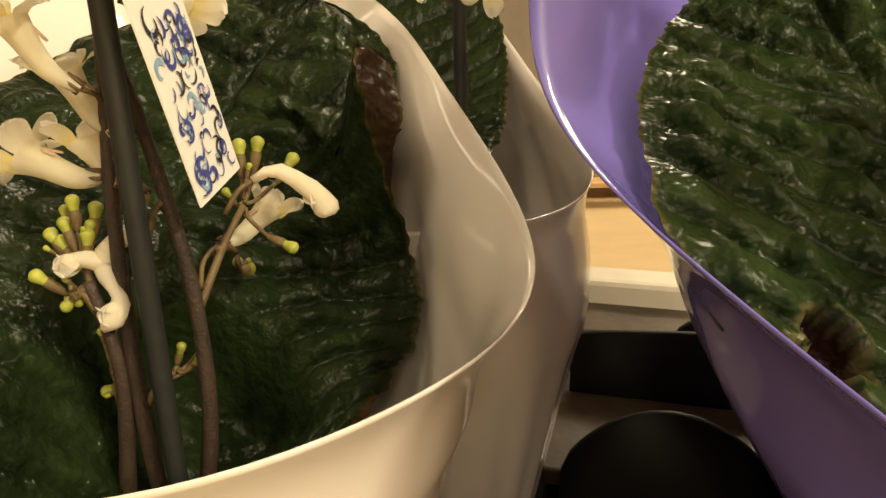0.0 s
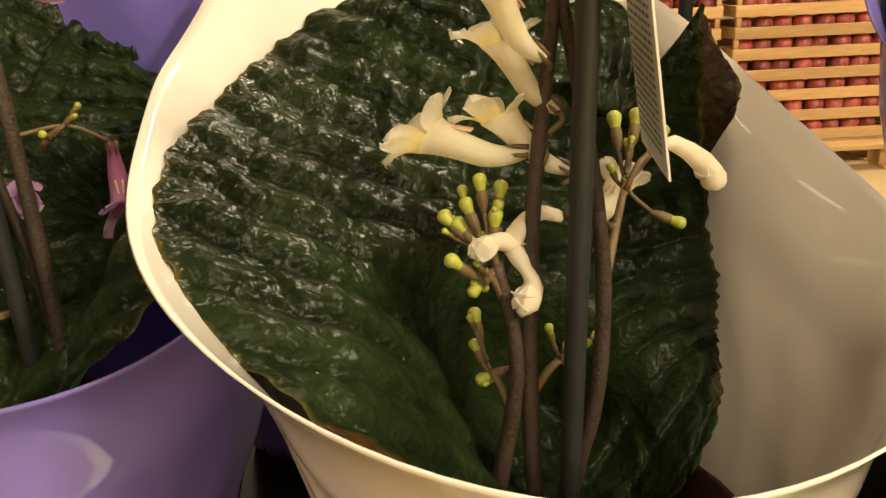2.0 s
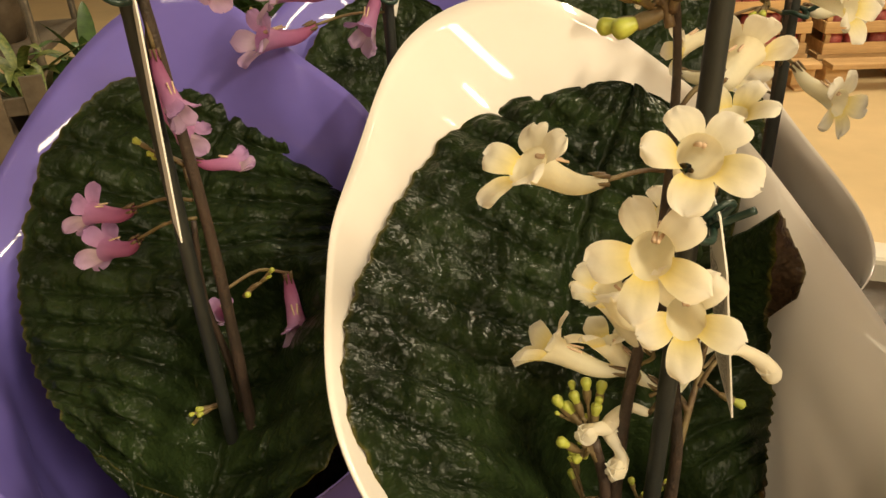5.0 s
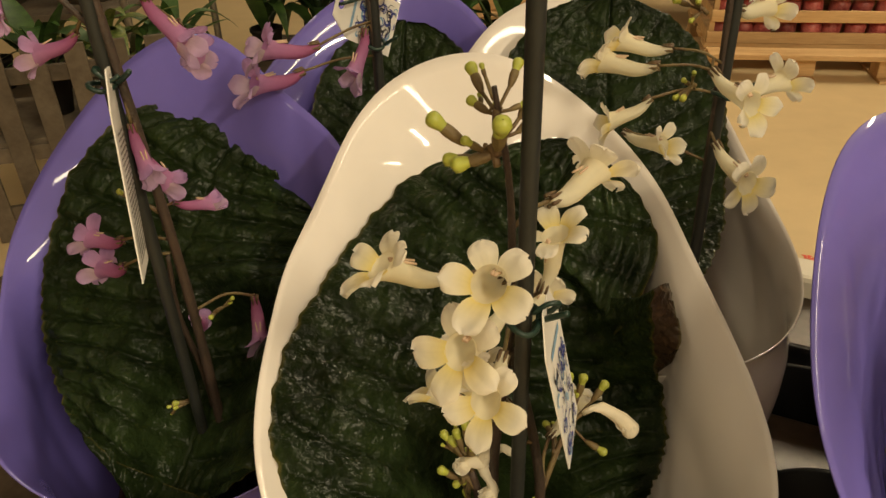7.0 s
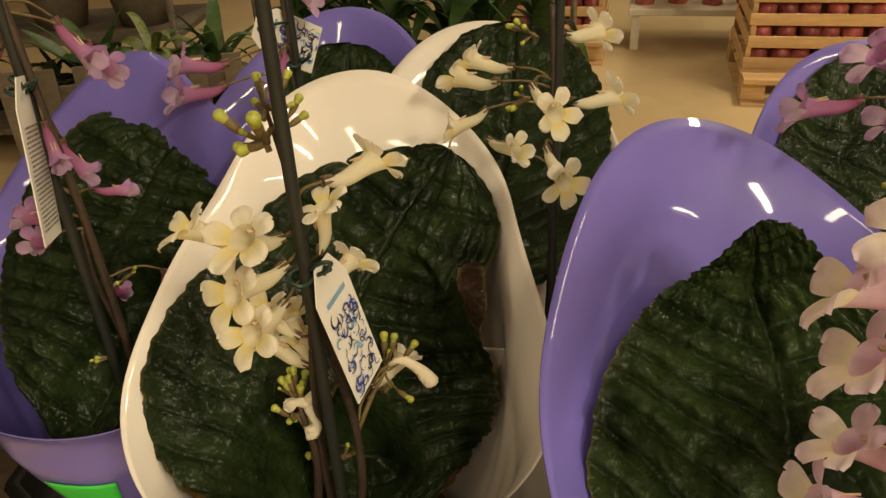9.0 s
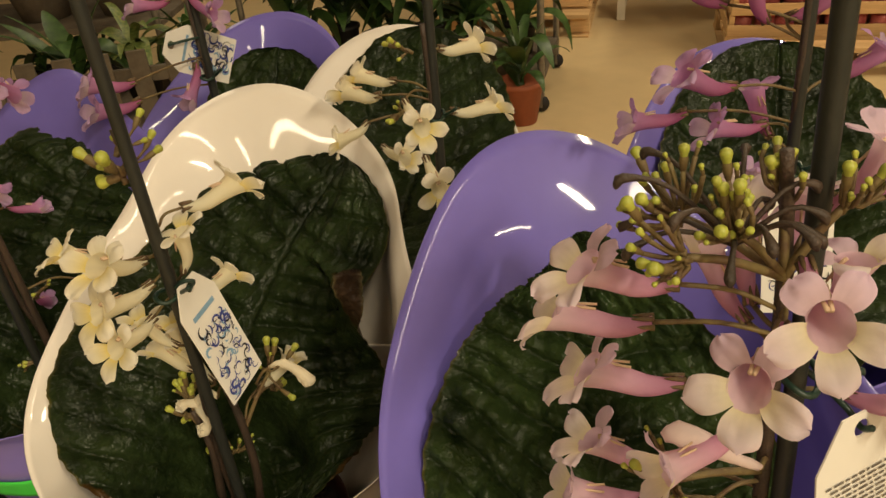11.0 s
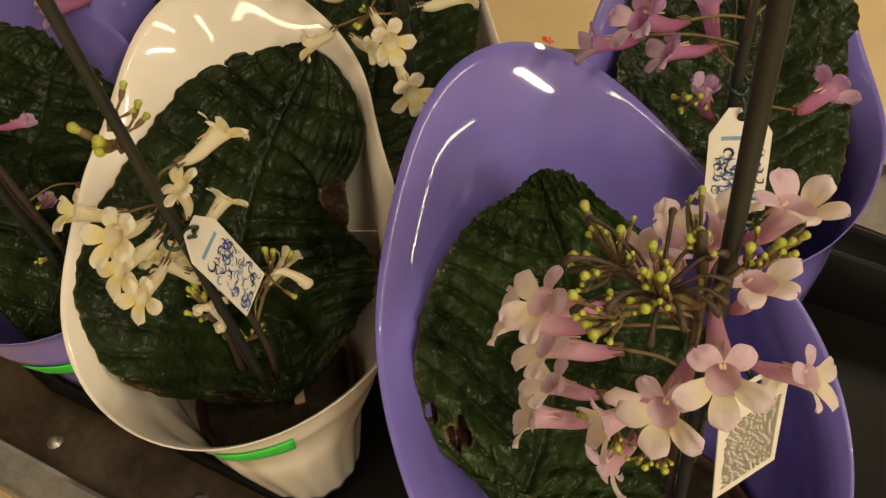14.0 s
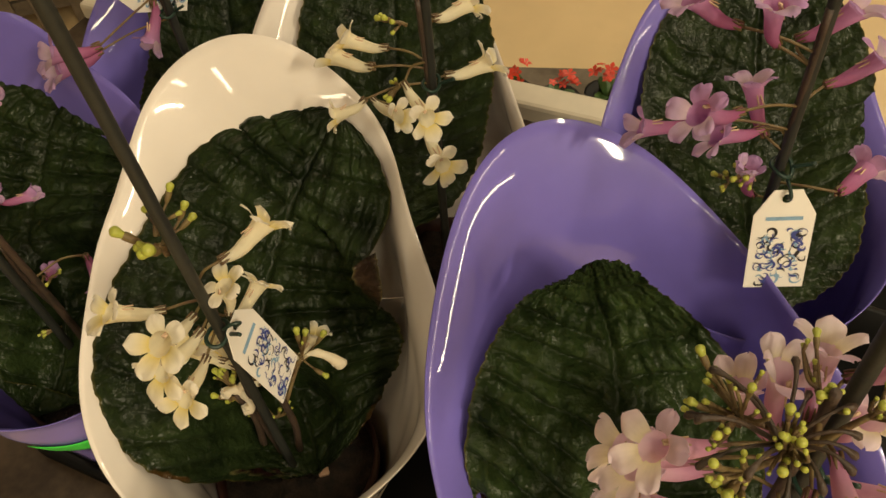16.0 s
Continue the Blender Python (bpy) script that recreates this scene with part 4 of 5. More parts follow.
for mouth, foot, shut, joint in (
        ((0.1225, 0.1060, 1.0260), (0.1500, 0.1135, 1.0205), 0, (0.178, 0.118, 1.008)),
        ((0.1137, 0.1158, 1.0021), (0.1435, 0.1145, 1.0060), 8, (0.179, 0.119, 0.998)),
        ((0.1235, 0.1205, 0.9767), (0.1570, 0.1255, 0.9750), 0, (0.182, 0.121, 0.965)),
        ((0.1257, 0.1212, 0.9444), (0.1520, 0.1230, 0.9385), 8, (0.184, 0.122, 0.930)),
        ((0.1184, 0.1165, 0.9208), (0.1500, 0.1155, 0.9290), 8, (0.184, 0.122, 0.920)),
        ((0.1810, 0.0775, 1.0320), (0.1795, 0.1060, 1.0345), 0, (0.178, 0.117, 1.015)),
        ((0.1650, 0.0735, 1.0150), (0.1755, 0.0995, 1.0185), 0, (0.179, 0.118, 1.005)),
        ((0.1980, 0.1250, 1.0220), (0.1900, 0.1330, 0.9970), 0, (0.181, 0.121, 0.985)),
        ((0.2245, 0.1130, 0.9812), (0.2010, 0.1240, 0.9775), 0, (0.183, 0.121, 0.970)),
        ((0.2030, 0.1300, 1.0560), (0.1870, 0.1360, 1.0340), 26, (0.179, 0.119, 1.018)),
        ((0.1860, 0.1480, 1.0300), (0.1790, 0.1240, 1.0180), 25, (0.178, 0.118, 1.006)),
        ((0.1690, 0.1370, 1.0300), (0.1740, 0.1240, 1.0050), 45, (0.179, 0.119, 1.000)),
        ((0.1590, 0.1400, 1.0140), (0.1730, 0.1240, 1.0000), 45, (0.180, 0.119, 0.992)),
        ((0.1541, 0.1035, 0.9040), (0.1625, 0.1080, 0.9310), 0, (0.184, 0.121, 0.935)),
        ((0.1500, 0.0960, 0.9600), (0.1700, 0.1050, 0.9760), 20, (0.182, 0.120, 0.965))):
    bloom(v, "pink", mouth, foot, rng, shut, joint, 1.03)
wilted(v, "pink", [(0.1800, 0.1100, 0.9520), (0.1720, 0.1070, 0.9580), (0.1620, 0.1050, 0.9650), (0.1540, 0.1040, 0.9690), (0.1490, 0.1035, 0.9670)], (0.0013, 0.0020, 0.0034, 0.0042, 0.0016), "limp pale fading flower", (0.184, 0.121, 0.945))
V_NODE = (0.1765, 0.1120, 1.0230)
for node, root, places, extra in (
        ((0.1490, 0.1120, 1.0400), V_NODE, ((0.1365, 0.1301, 1.0497), (0.1344, 0.1161, 1.0403), (0.1382, 0.0996, 1.0511), (0.1478, 0.1120, 1.0592)), 9),
        ((0.1620, 0.1030, 1.0410), V_NODE, ((0.1572, 0.1045, 1.0613), (0.1567, 0.0982, 1.0556), (0.1600, 0.0961, 1.0574), (0.1567, 0.0914, 1.0477)), 9),
        ((0.1500, 0.0950, 1.0380), V_NODE, ((0.1349, 0.0880, 1.0560), (0.1422, 0.0860, 1.0398), (0.1395, 0.0900, 1.0385)), 6),
        ((0.1745, 0.1180, 1.0430), V_NODE, ((0.1721, 0.1152, 1.0572), (0.1690, 0.1130, 1.0560), (0.1747, 0.1400, 1.0499)), 5),
        ((0.1880, 0.1140, 1.0440), V_NODE, ((0.1865, 0.1110, 1.0559), (0.2033, 0.1188, 1.0541), (0.1960, 0.1160, 1.0530)), 5),
        ((0.1540, 0.1040, 0.9480), (0.1830, 0.1205, 0.940), ((0.1420, 0.1010, 0.9560), (0.1480, 0.0980, 0.9420), (0.1560, 0.0930, 0.9480)), 4),
        ((0.1720, 0.1000, 0.9350), (0.1835, 0.1210, 0.925), ((0.1680, 0.0900, 0.9390), (0.1760, 0.0920, 0.9340)), 4)):
    bud_spray(v, node, root, places, rng, 0.66, extra + 7)
# calyces left on their stalks where flowers have dropped
for k in range(14):
    a = k * 2.4
    r, t = Vector((0.162, 0.106, 1.036)), Vector((0.157 + 0.024 * math.cos(a), 0.106 + 0.020 * math.sin(a), 1.046 + 0.010 * math.sin(k * 1.9)))
    child("spent_stalk", tube("spent_stalk", [q - v.location for q in map(Vector, spline([r, r.lerp(t, 0.6) + Vector((0, 0, 0.005)), t, t + Vector((0.002 * math.cos(a), 0.002 * math.sin(a), -0.003))], 9))], [0.0009, 0.0008, 0.0007, 0.0007, 0.0007, 0.0009, 0.0013, 0.0015, 0.0012, 0.0004], M_STEM, 6), v, "brown spent flower stalk")
tag((0.207, 0.116, 0.968), (0.06, -0.06, -0.5), (-0.75, -0.6, 0), 0.070, 0.036, "white card tag printed with small text tied to a stake", 6, tie_to=(0.187, 0.121, 0.985))

# ---------------------------------------------------------------- magenta plant beside the white one
rng = random.Random(13)
P_FOOT = (-0.268, 0.268)
sleeve("purple", P_FOOT, (0.1200, 0.030, -0.0120, 0.0042, 0.012, 0.0080, 0.0040), (0.8860, -0.0720, 0.0011, 0.0115, 0.0032, 0.0012, -0.0114), (-0.288, 0.337), "glossy purple paper sleeve round a magenta-flowered plant", seed=3, sticker=(0.2, 0.45, 0.62, 9))
p = plant_base(P_FOOT, "magenta-flowered plant with one great dark leaf in a purple sleeve")
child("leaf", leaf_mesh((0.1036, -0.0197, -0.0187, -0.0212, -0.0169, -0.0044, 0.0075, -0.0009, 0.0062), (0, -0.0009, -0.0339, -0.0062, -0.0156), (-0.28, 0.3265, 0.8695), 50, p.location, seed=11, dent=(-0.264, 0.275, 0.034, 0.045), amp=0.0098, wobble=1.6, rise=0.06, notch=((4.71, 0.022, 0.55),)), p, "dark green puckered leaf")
stake((-0.267, 0.259, 0.70), (-0.269, 0.261, 1.22), 1.0)
P_AXIS = [(-0.262, 0.268, 0.735), (-0.259, 0.266, 0.82), (-0.258, 0.263, 0.90), (-0.262, 0.262, 0.98), (-0.268, 0.262, 1.06)]
stem(p, P_AXIS, 0.0030, 0.0020)
stem(p, [(-0.266, 0.272, 0.735), (-0.264, 0.270, 0.82), (-0.268, 0.266, 0.87), (-0.264, 0.2635, 0.91)], 0.0024, 0.0012)
for mouth, foot, shut, joint in (
        ((-0.3152, 0.2778, 0.9080), (-0.2843, 0.2669, 0.9191), 14, (-0.262, 0.263, 0.920)),
        ((-0.3100, 0.2735, 0.8926), (-0.2826, 0.2595, 0.9099), 18, (-0.262, 0.263, 0.912)),
        ((-0.2352, 0.2857, 0.8420), (-0.2380, 0.2935, 0.8742), 32, (-0.258, 0.265, 0.876)),
        ((-0.2713, 0.2898, 0.8477), (-0.2640, 0.2760, 0.8650), 50, (-0.258, 0.265, 0.860)),
        ((-0.2543, 0.3000, 0.9207), (-0.2668, 0.2878, 0.9294), 55, (-0.262, 0.263, 0.925)),
        ((-0.2680, 0.2850, 0.9392), (-0.2715, 0.2800, 0.9690), 42, (-0.264, 0.262, 0.990)),
        ((-0.2576, 0.2553, 0.9600), (-0.2610, 0.2586, 0.9864), 48, (-0.264, 0.262, 0.998)),
        ((-0.2548, 0.3150, 0.9951), (-0.2521, 0.2960, 1.0240), 30, (-0.266, 0.262, 1.040)),
        ((-0.2430, 0.2850, 1.0100), (-0.2590, 0.2850, 1.0380), 40, (-0.266, 0.262, 1.045)),
        ((-0.3000, 0.2620, 1.0100), (-0.2770, 0.2650, 1.0240), 30, (-0.266, 0.262, 1.040))):
    bloom(p, "magenta", mouth, foot, rng, shut + 12, joint, 0.84)
for joint, way, count, spread in (((-0.262, 0.263, 0.935), (-0.6, -0.2, 0.4), 3, 0.4), ((-0.250, 0.266, 0.872), (0.6, 0.1, 0.5), 4, 0.4), ((-0.270, 0.266, 0.812), (-0.4, -0.3, 0.1), 4, 0.6)):
    sprig(rng, p, joint, way, count, spread, 0.7)
stem(p, [(-0.268, 0.262, 1.020), (-0.290, 0.262, 1.040), (-0.320, 0.258, 1.046), (-0.352, 0.254, 1.040)], 0.0014, 0.0008)
for face, way, size, shut, joint in (((-0.316, 0.252, 1.066), (-0.45, -0.35, 0.75), 0.95, 30, (-0.300, 0.260, 1.043)), ((-0.352, 0.250, 1.012), (-0.45, -0.20, -0.85), 0.95, 40, (-0.340, 0.256, 1.043)), ((-0.305, 0.250, 1.030), (0.10, -0.35, -0.90), 0.8, 60, (-0.308, 0.259, 1.045))):
    flower(p, "magenta", face, way, size, rng.uniform(-12, 12), shut, joint, rng)
sprig(rng, p, (-0.330, 0.257, 1.044), (-0.6, -0.3, 0.6), 5, 0.5, 0.7)
tag((-0.262, 0.252, 1.003), (0.004, -0.018, -0.09), (0.45, -0.9, 0), 0.085, 0.034, "white card tag printed with small text tied to a stake", 8, pattern=False, tie_to=(-0.268, 0.260, 1.003))

# ---------------------------------------------------------------- plants behind
LEAF_RHO = (0.104, 0.0, 0.012, -0.020, 0.0, 0.0, -0.004, 0.0, 0.002)


def back_plant(colour, kind, foot, seed, R, Z, mid, leaf_c, lean_x=0.0, faces=(), joints=(), size=1.0, stake_top=1.2, axis_top=1.02, leaf_lean=50, sag=0.006):
    """A plant of the row behind: sleeve, pot, leaf, stake, stem, flowers and buds."""
    rng = random.Random(seed)
    sleeve(colour, foot, R, Z, mid, "glossy %s paper sleeve round a %s-flowered plant" % ("cream-white" if colour == "white" else "purple", kind), seed=seed)
    b = plant_base(foot, "%s-flowered plant with one great dark leaf in a %s sleeve" % (kind, colour))
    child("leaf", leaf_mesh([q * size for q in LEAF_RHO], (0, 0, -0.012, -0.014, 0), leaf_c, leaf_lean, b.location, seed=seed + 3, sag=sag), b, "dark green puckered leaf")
    stake((foot[0] + 0.004, foot[1] - 0.006, 0.70), (foot[0] + 0.004 + lean_x, foot[1] - 0.006, stake_top), 0.96)
    axis = [(foot[0], foot[1], 0.735), (foot[0] + 0.003, foot[1] - 0.004, 0.85), (foot[0] + 0.002 + lean_x * 0.4, foot[1] - 0.006, 0.95), (foot[0] + lean_x * 0.6, foot[1] - 0.008, axis_top)]
    stem(b, axis, 0.0030, 0.0018)
    line = spline(axis, 40)
    for mouth, foot_p, shut in faces:
        j = min(line, key=lambda q: abs(q[2] - foot_p[2] + 0.010))
        bloom(b, kind, mouth, foot_p, rng, shut, j, 1.08 if kind == "magenta" else 1.0)
    for joint, way, count in joints:
        sprig(rng, b, joint, way, count, 0.5, 0.8)
    return b


back_plant("white", "white", (0.004, 0.388), 21, (0.1342, 0.0205, -0.0057, 0.0131, 0.0112, -0.002, -0.0014), (0.8776, -0.0671, -0.0058, 0.0164, 0.004, 0.0027, -0.0042), (-0.05, 0.463), (-0.046, 0.466, 0.872), faces=(
    ((-0.0480, 0.3915, 0.9830), (-0.0190, 0.3868, 0.9838), 22), ((-0.0560, 0.3880, 0.9725), (-0.0250, 0.3740, 0.9790), 18),
    ((0.0130, 0.3310, 0.9710), (-0.0040, 0.3520, 0.9837), 0), ((0.0190, 0.3360, 0.9270), (0.0044, 0.3580, 0.9429), 4),
    ((0.0443, 0.4019, 0.9596), (0.0145, 0.3865, 0.9637), 16), ((-0.0521, 0.3543, 0.9506), (-0.0323, 0.3565, 0.9665), 22),
    ((-0.0177, 0.3849, 0.9257), (-0.0400, 0.4020, 0.9300), 35), ((0.0307, 0.4120, 0.9976), (0.0108, 0.3888, 1.0050), 20)),
    joints=(((-0.008, 0.372, 0.966), (-0.3, -0.6, 0.1), 7), ((-0.005, 0.384, 1.0), (-0.6, -0.2, 0.3), 5)))
back_plant("purple", "magenta", (0.222, 0.322), 23, (0.115, 0.0241, -0.0100, 0.0121, 0.0, 0.0024, 0.0), (0.895, -0.060, -0.0060, 0.0093, 0.008, 0.0, 0.0), (0.238, 0.427), (0.236, 0.415, 0.872), lean_x=-0.02, faces=(
    ((0.1550, 0.2850, 1.0200), (0.1801, 0.3012, 1.0127), 0), ((0.1340, 0.3129, 0.9844), (0.1590, 0.3141, 0.9930), 30),
    ((0.1960, 0.3450, 0.9920), (0.2044, 0.3206, 0.9783), 20), ((0.1740, 0.3100, 0.9830), (0.1990, 0.3180, 0.9860), 12),
    ((0.2700, 0.3290, 0.9460), (0.2412, 0.2988, 0.9557), 16), ((0.2550, 0.3385, 1.0155), (0.2290, 0.3310, 1.0065), 12),
    ((0.1971, 0.3122, 0.9560), (0.2060, 0.3160, 0.9400), 62), ((0.1500, 0.3300, 1.0550), (0.1760, 0.3260, 1.0450), 8),
    ((0.1850, 0.3150, 1.0620), (0.1960, 0.3230, 1.0370), 8), ((0.2300, 0.3300, 1.0500), (0.2040, 0.3260, 1.0380), 18)),
    joints=(((0.200, 0.325, 0.935), (-0.7, -0.3, 0.3), 5), ((0.205, 0.318, 0.95), (-0.5, -0.4, 0.3), 5)), axis_top=1.06)
tag((0.219, 0.298, 0.950), (0.004, -0.020, -0.06), (1, 0.05, 0), 0.060, 0.034, "white card tag with blue scrollwork tied to a stake", 14, tie_to=(0.217, 0.314, 0.955))
GENERIC_R = (0.128, 0.020, 0.0, 0.012, 0.0, 0.0, 0.0)
GENERIC_Z = (0.885, -0.066, 0.0, 0.010, 0.0, 0.0, 0.0)
back_plant("purple", "magenta", (-0.205, 0.465), 25, GENERIC_R, GENERIC_Z, (-0.225, 0.530), (-0.215, 0.520, 0.850), size=0.9, faces=(
    ((-0.2440, 0.3700, 0.9814), (-0.2170, 0.3840, 0.9835), 8), ((-0.2620, 0.3890, 0.9535), (-0.2380, 0.4120, 0.9590), 28),
    ((-0.2130, 0.4400, 0.9450), (-0.2080, 0.4480, 0.9720), 40), ((-0.2400, 0.4400, 1.0200), (-0.2180, 0.4520, 1.0240), 20), ((-0.1800, 0.4500, 1.0100), (-0.2000, 0.4560, 1.0260), 30)))
tag((-0.217, 0.440, 0.990), (0.35, 0.80, -0.48), (0.20, 0.45, 0.87), 0.060, 0.037, "white card tag with blue scrollwork tied to a stake", 17, tie_to=(-0.200, 0.462, 0.99))
chip = new("fertiliser_stick", box_mesh("fertiliser_stick", (0.008, 0.016, 0.005), M_CHIP, 0.0012))
chip.matrix_world = pose(-0.068, 0.205, 0.741, 12, 8, 25)
tagged(chip, "small pale tan stick lying on potting soil", "fertiliser stick")


# ---------------------------------------------------------------- goods and plants across the aisle
def pallet(x, y):
    p = thing("pallet", "plain wooden transport pallet standing on the floor", "pallet", "pallets", at=(x, y, 0))
    for bx in (-0.35, 0.0, 0.35):
        for by in (-0.35, 0.25):
            child("block", box_mesh("block", (0.10, 0.10, 0.085), M_WOOD, 0.004), p, m=pose(bx, by, 0.012))
        child("runner", box_mesh("runner", (0.10, 0.80, 0.012), M_WOOD, 0.002), p, m=pose(bx, -0.05, 0))
    for k in range(5):
        child("deck_board", box_mesh("deck_board", (0.80, 0.11, 0.022), M_WOOD, 0.002), p, m=pose(0, -0.40 + k * 0.17, 0.097))
    return p


CRATE_MESH = {}


def crate(x, y, z, turn=0.0, seed=0):
    """A low wooden crate with slatted sides, full of red packs."""
    rng = random.Random(seed)
    if not CRATE_MESH:
        CRATE_MESH["front"] = box_mesh("front_board", (0.78, 0.012, 0.050), M_WOOD, 0.003)
        CRATE_MESH["side"] = box_mesh("side_board", (0.012, 0.56, 0.050), M_WOOD, 0.003)
        CRATE_MESH["post"] = box_mesh("corner_post", (0.022, 0.022, 0.094), M_WOOD, 0.002)
        CRATE_MESH["floor"] = box_mesh("crate_floor", (0.76, 0.56, 0.008), M_WOOD, 0)
        v, f = lathe([(0.0, 0.0), (0.034, 0.002), (0.041, 0.02), (0.043, 0.062), (0.030, 0.078), (0.0, 0.082)], 12)
        CRATE_MESH["pack"] = mesh_from("red_pack", v, f, M_RED)
    c = thing("crate", "low slatted wooden crate full of shiny red packs", "crate", "stacked crates", at=(x, y, z))
    c.rotation_euler.z = radians(turn)
    for by in (-0.29, 0.29):
        child("front_board", CRATE_MESH["front"], c, m=pose(0, by, 0.0))
    for bx in (-0.384, 0.384):
        child("side_board", CRATE_MESH["side"], c, m=pose(bx, 0, 0.001))
        for by in (-0.276, 0.276):
            child("corner_post", CRATE_MESH["post"], c, m=pose(bx * 0.97, by, 0.0))
    child("crate_floor", CRATE_MESH["floor"], c, m=pose(0, 0, 0.002))
    for k in range(8):
        child("red_pack", CRATE_MESH["pack"], c, "shiny red pack", m=pose(-0.325 + k * 0.093 + rng.uniform(-0.008, 0.008), -0.225 + rng.uniform(-0.012, 0.012), 0.011, rng.uniform(-8, 8), rng.uniform(-8, 8), rng.uniform(0, 180)))
    return c


for sx, sy, layers, seed in ((0.90, 3.72, 13, 1), (1.735, 3.70, 13, 2), (2.57, 3.72, 13, 3), (-0.52, 4.30, 9, 4)):
    pallet(sx, sy)
    rng = random.Random(seed)
    for k in range(layers):
        crate(sx + rng.uniform(-0.006, 0.006), sy + rng.uniform(-0.008, 0.008), 0.1195 + k * 0.0945, 0, seed * 40 + k)


def white_bench(x, y, w):
    b = thing("white_bench", "low cream-painted wooden bench carrying red goods", "bench", at=(x, y, 0))
    child("board", box_mesh("board", (w, 0.40, 0.035), M_WHITE_BENCH, 0.005), b, m=pose(0, 0, 0.185))
    for bx in (-w / 2 + 0.04, w / 2 - 0.04):
        for by in (-0.16, 0.16):
            child("leg", box_mesh("leg", (0.045, 0.045, 0.185), M_WHITE_BENCH, 0.004), b, m=pose(bx, by, 0))
    return b


white_bench(0.34, 4.35, 0.70)
for k in range(4):
    v, f = lathe([(0.0, 0.0), (0.050, 0.0), (0.058, 0.10), (0.066, 0.16), (0.060, 0.165), (0.0, 0.15)], 20)
    o = new("red_pot", mesh_from("red_pot", v, f, M_RED))
    o.location = (0.07 + 0.175 * k, 4.30 + 0.03 * (k % 2), 0.221)
    tagged(o, "shiny dark red glazed pot on a cream bench", "pot", "red pots")

LEAF_MESH = {}


def strap_leaf(name, length, width, droop, mat):
    v, f = [], []
    for i in range(11):
        s = i / 10
        hw = width / 2 * math.sin(math.pi * (0.12 + 0.86 * s)) ** 0.8
        x = length * s * (1 - 0.25 * droop * s)
        z = length * (0.85 * s - droop * s * s)
        for u in (-1, 0, 1):
            v.append((x * 0.8, hw * u, z - 0.12 * hw * (1 - abs(u)) * 2))
    for i in range(10):
        for k in range(2):
            a = i * 3 + k
            f.append((a, a + 1, a + 4, a + 3))
    return mesh_from(name, v, f, mat)


def foliage_plant(x, y, z, height, count, seed, mat, label, pot_mat=M_TERRACOTTA, pot_r=0.075):
    rng = random.Random(seed)
    p = thing("foliage_plant", label, "potted plant", "foliage plants", at=(x, y, z))
    v, f = lathe([(0.0, 0.0), (pot_r * 0.72, 0.0), (pot_r, pot_r * 1.75), (pot_r * 1.08, pot_r * 1.78), (pot_r * 1.08, pot_r * 2.0), (pot_r * 0.98, pot_r * 2.0), (pot_r * 0.9, pot_r * 1.7), (0.0, pot_r * 1.7)], 24)
    child("pot", mesh_from("pot", v, f, pot_mat), p)
    key = mat.name
    if key not in LEAF_MESH:
        LEAF_MESH[key] = [strap_leaf("leaf", 1.0, w, d, mat) for w, d in ((0.16, 0.35), (0.13, 0.7), (0.20, 1.0))]
    for k in range(count):
        a = rng.uniform(0, 360)
        s = height * rng.uniform(0.6, 1.15)
        m = pose(0, 0, pot_r * 1.7 + rng.uniform(0, height * 0.35), 0, 0, a) @ pose(0, 0, 0, 0, rng.uniform(-35, 25), 0) @ Matrix.Diagonal((s, s * rng.uniform(0.7, 1.3), s, 1))
        child("leaf", rng.choice(LEAF_MESH[key]), p, m=m)
    return p


def trolley(x, y, w, d, shelves, label, turn=0.0):
    t = thing("plant_trolley", label, "plant trolley", "plant trolleys", at=(x, y, 0))
    t.rotation_euler.z = radians(turn)
    for bx in (-w / 2, w / 2):
        for by in (-d / 2, d / 2):
            child("upright", tube("upright", [(bx, by, 0.02), (bx, by, 0.9), (bx, by, 1.9)], 0.014, M_GALV, 10), t, "grey steel upright")
            wv, wf = lathe([(0.0, -0.012), (0.03, -0.012), (0.034, 0.0), (0.03, 0.012), (0.0, 0.012)], 16)
            child("wheel", mesh_from("wheel", wv, wf, M_DARK), t, m=pose(bx, by, 0.034, 90, 0, 0))
    for z in shelves:
        child("shelf", box_mesh("shelf", (w + 0.02, d + 0.02, 0.025), M_WOOD_GREY, 0.003), t, "grey-brown plywood shelf", m=pose(0, 0, z))
    return t


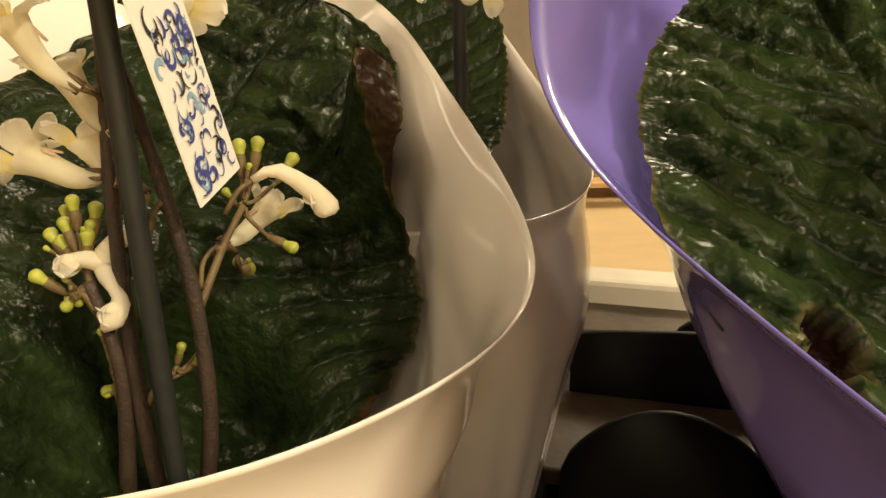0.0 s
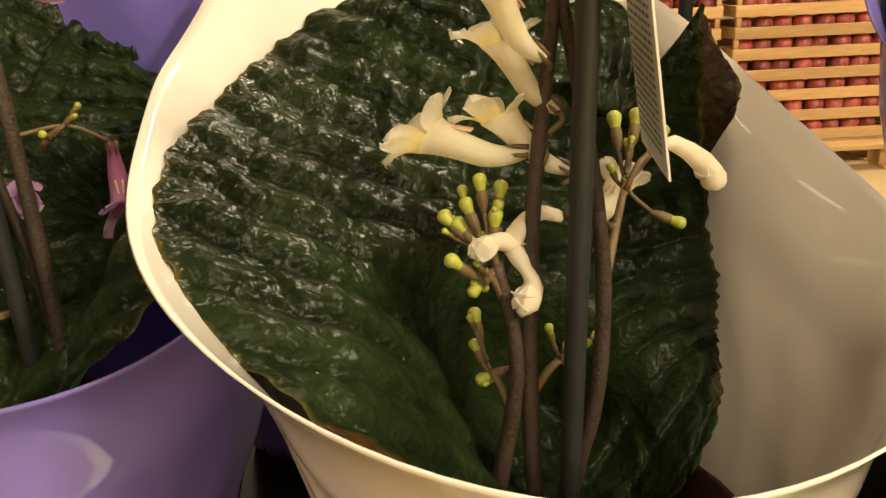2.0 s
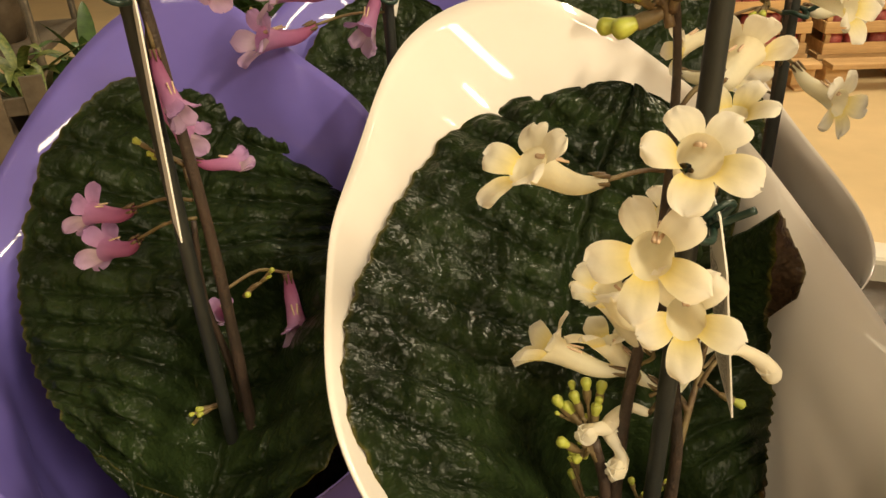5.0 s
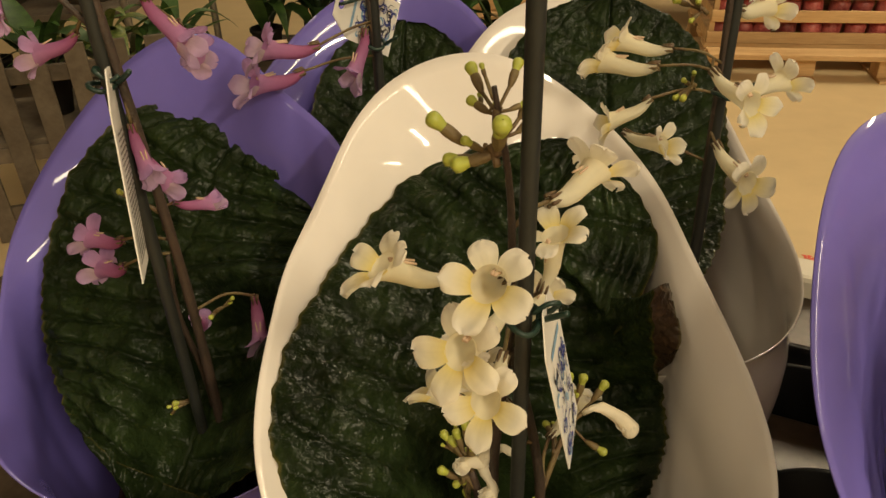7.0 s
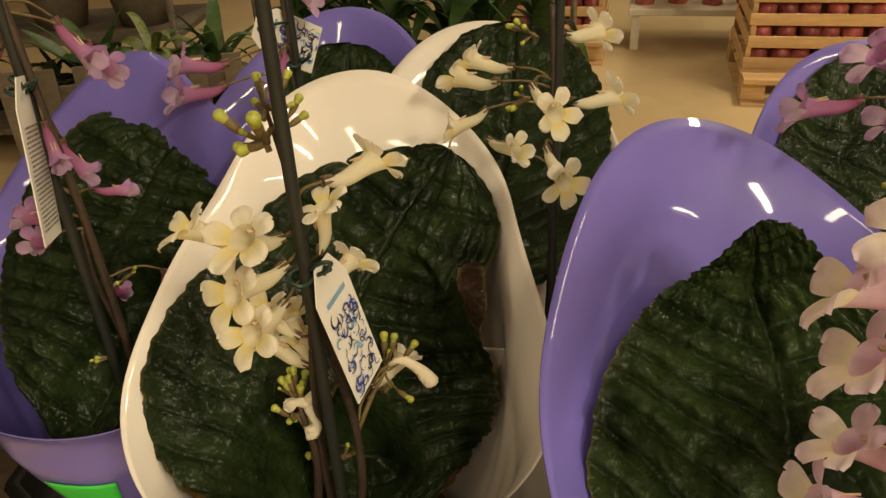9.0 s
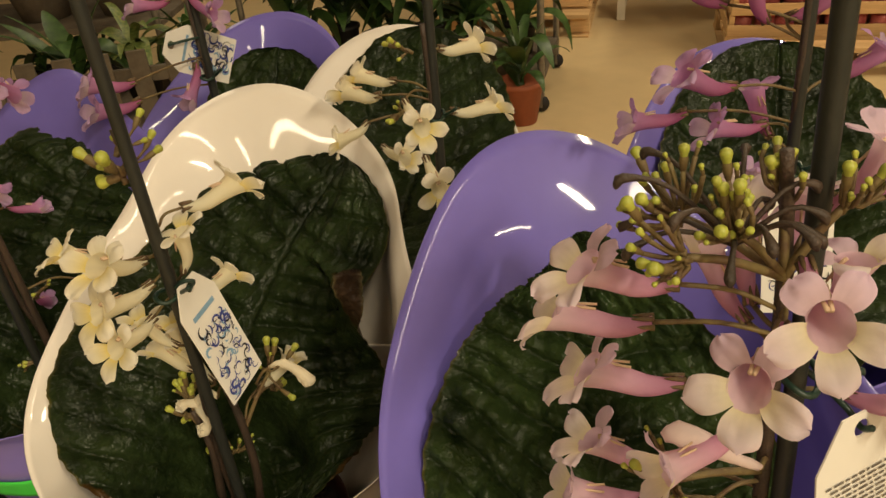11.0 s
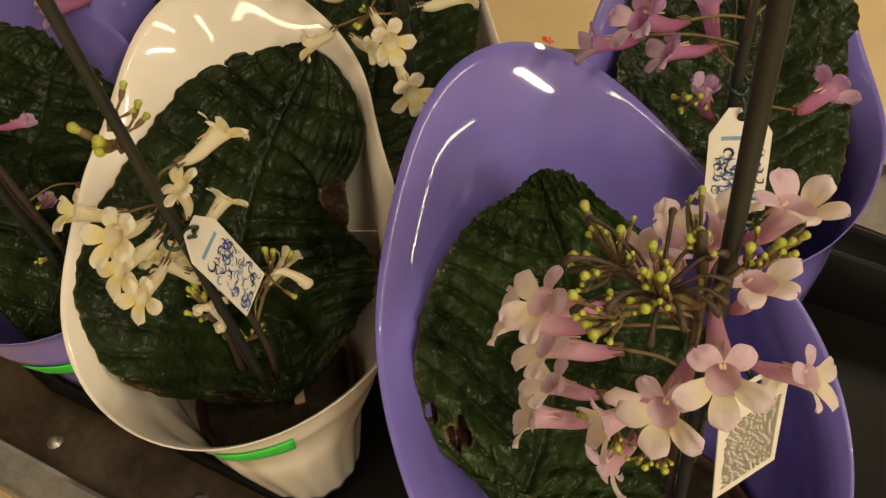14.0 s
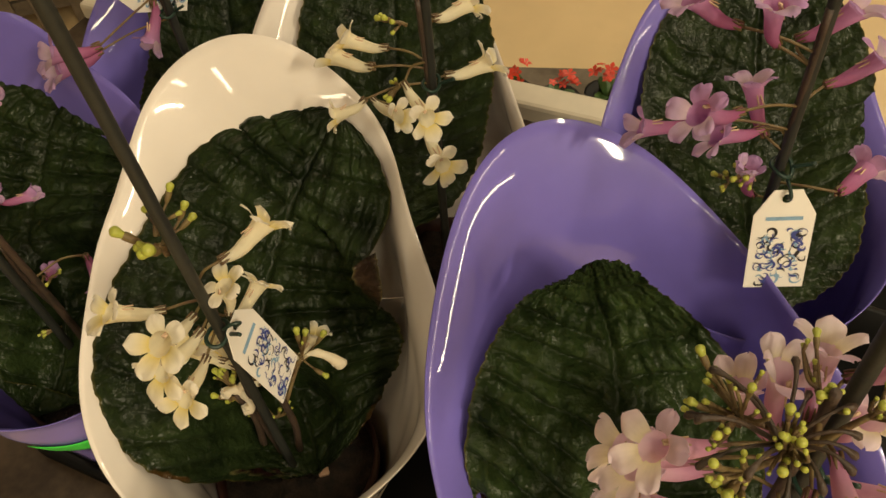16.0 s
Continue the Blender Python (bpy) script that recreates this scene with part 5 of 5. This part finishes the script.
trolley(-0.86, 3.10, 1.25, 0.55, (0.12, 1.05), "steel plant trolley loaded with green foliage plants")
for k in range(6):
    foliage_plant(-1.36 + 0.20 * k, 3.02 + 0.12 * (k % 2), 0.146, 0.46, 22, 60 + k, M_FOLIAGE, "bushy green strap-leaved plant on a trolley shelf", M_DARK, 0.065)
foliage_plant(-0.30, 2.72, 0.0, 0.40, 16, 71, M_FOLIAGE, "green strap-leaved plant in a terracotta pot on the floor", M_TERRACOTTA, 0.085)
trolley(-2.35, 2.55, 1.35, 0.55, (0.12, 0.46, 0.95), "steel trolley with brown shelves and large dark pots", 14)
for k in range(4):
    v, f = lathe([(0.0, 0.0), (0.09, 0.0), (0.13, 0.16), (0.135, 0.21), (0.12, 0.21), (0.0, 0.18)], 28)
    o = new("large_pot", mesh_from("large_pot", v, f, M_WOOD_GREY))
    o.matrix_world = pose(-2.35, 2.55, 0, 0, 0, 14) @ pose(-0.50 + 0.33 * k, -0.06, 0.486)
    tagged(o, "large dull brown planter on a trolley shelf", "planter", "brown planters")
    if k in (1, 3):
        child("price_sticker", box_mesh("price_sticker", (0.075, 0.002, 0.045), M_GREEN_STICKER, 0), o, "bright green blank price sticker", m=pose(0.0, -0.1345, 0.15))
for k in range(5):
    foliage_plant(-2.85 + 0.27 * k, 2.42 + 0.07 * k, 0.146, 0.22, 14, 90 + k, M_FOLIAGE, "small green strap-leaved plant on a trolley shelf", M_DARK, 0.06)
for k in range(3):
    foliage_plant(-1.62 + 0.16 * k, 1.95 + 0.10 * k, 0.30, 0.30, 20, 110 + k, M_FOLIAGE_PALE if k == 1 else M_FOLIAGE, "variegated green plant on a slatted stand" if k == 1 else "green strap-leaved plant on a slatted stand", M_DARK, 0.06)

# grey slatted wooden stand beside the trolleys
stand = thing("slatted_stand", "weathered grey slatted wooden plant stand", "plant stand", at=(-1.48, 1.98, 0))
stand.rotation_euler.z = radians(25)
child("top", box_mesh("top", (0.70, 0.40, 0.02), M_WOOD_GREY, 0.003), stand, m=pose(0, 0.02, 0.279))
for k in range(7):
    child("slat", box_mesh("slat", (0.055, 0.014, 0.56), M_WOOD_GREY, 0.002), stand, m=pose(-0.32 + 0.105 * k, -0.20, 0.0))
for z in (0.06, 0.24, 0.46):
    child("rail", box_mesh("rail", (0.70, 0.018, 0.045), M_WOOD_GREY, 0.002), stand, m=pose(0, -0.184, z))

# low tray of red bedding flowers on the floor-level shelf behind the bench
low = thing("low_shelf", "low dark shelf behind the bench", "shelf", at=(0.22, 1.20, 0))
child("board", box_mesh("board", (0.72, 0.30, 0.02), M_WOOD_GREY, 0.003), low, m=pose(0, 0, 0.22))
for bx in (-0.33, 0.33):
    for by in (-0.12, 0.12):
        child("leg", box_mesh("leg", (0.035, 0.035, 0.22), M_WOOD_GREY, 0.002), low, m=pose(bx, by, 0))
rng = random.Random(77)
for k in range(7):
    pl = thing("bedding_plant", "small plant with scarlet flowers in a black pot", "potted plant", "bedding plants", at=(-0.08 + 0.095 * k, 1.16 + 0.02 * (k % 2), 0.241))
    v, f = lathe([(0.0, 0.0), (0.03, 0.0), (0.042, 0.065), (0.045, 0.07), (0.040, 0.07), (0.0, 0.062)], 20)
    child("pot", mesh_from("pot", v, f, M_TRAY), pl)
    key = "bed"
    if key not in LEAF_MESH:
        LEAF_MESH[key] = [strap_leaf("leaf", 1.0, 0.5, 0.5, M_FOLIAGE)]
        pieces = []
        for q in range(5):
            a = 2 * math.pi * q / 5
            pieces.append(([(0, 0, 0), (0.008 * math.cos(a - 0.5), 0.008 * math.sin(a - 0.5), 0.003), (0.012 * math.cos(a), 0.012 * math.sin(a), 0.002), (0.008 * math.cos(a + 0.5), 0.008 * math.sin(a + 0.5), 0.003)], [(0, 1, 2, 3)]))
        LEAF_MESH["bloom"] = joined("bloom", pieces, M_SCARLET)
    for q in range(12):
        s = rng.uniform(0.035, 0.055)
        child("leaf", LEAF_MESH[key][0], pl, m=pose(0, 0, 0.062, 0, 0, rng.uniform(0, 360)) @ pose(0, 0, 0, 0, rng.uniform(-30, 30), 0) @ Matrix.Diagonal((s, s, s, 1)))
    for q in range(9):
        s = rng.uniform(0.8, 1.3)
        child("bloom", LEAF_MESH["bloom"], pl, m=pose(rng.uniform(-0.03, 0.03), rng.uniform(-0.03, 0.03), rng.uniform(0.095, 0.125), rng.uniform(-40, 40), rng.uniform(-40, 40), 0) @ Matrix.Diagonal((s, s, s, 1)))

# long ceiling luminaires over the hall, out of view; the added left fill gets one too
for lx, ly, lt, lp in LAMPS:
    lum = thing("ceiling_luminaire", "long white ceiling luminaire, out of view", "ceiling light", "ceiling lights", at=(lx, ly, 3.31))
    lum.rotation_euler.z = radians(lt)
    child("housing", box_mesh("housing", (1.56 if lp > 50 else 2.66, 0.20, 0.07), M_GALV, 0.008), lum)
    for dx in (-0.6, 0.6):
        child("hanger", tube("hanger", [(dx, 0, 0.06), (dx, 0, 0.89)], 0.003, M_GALV, 6), lum)
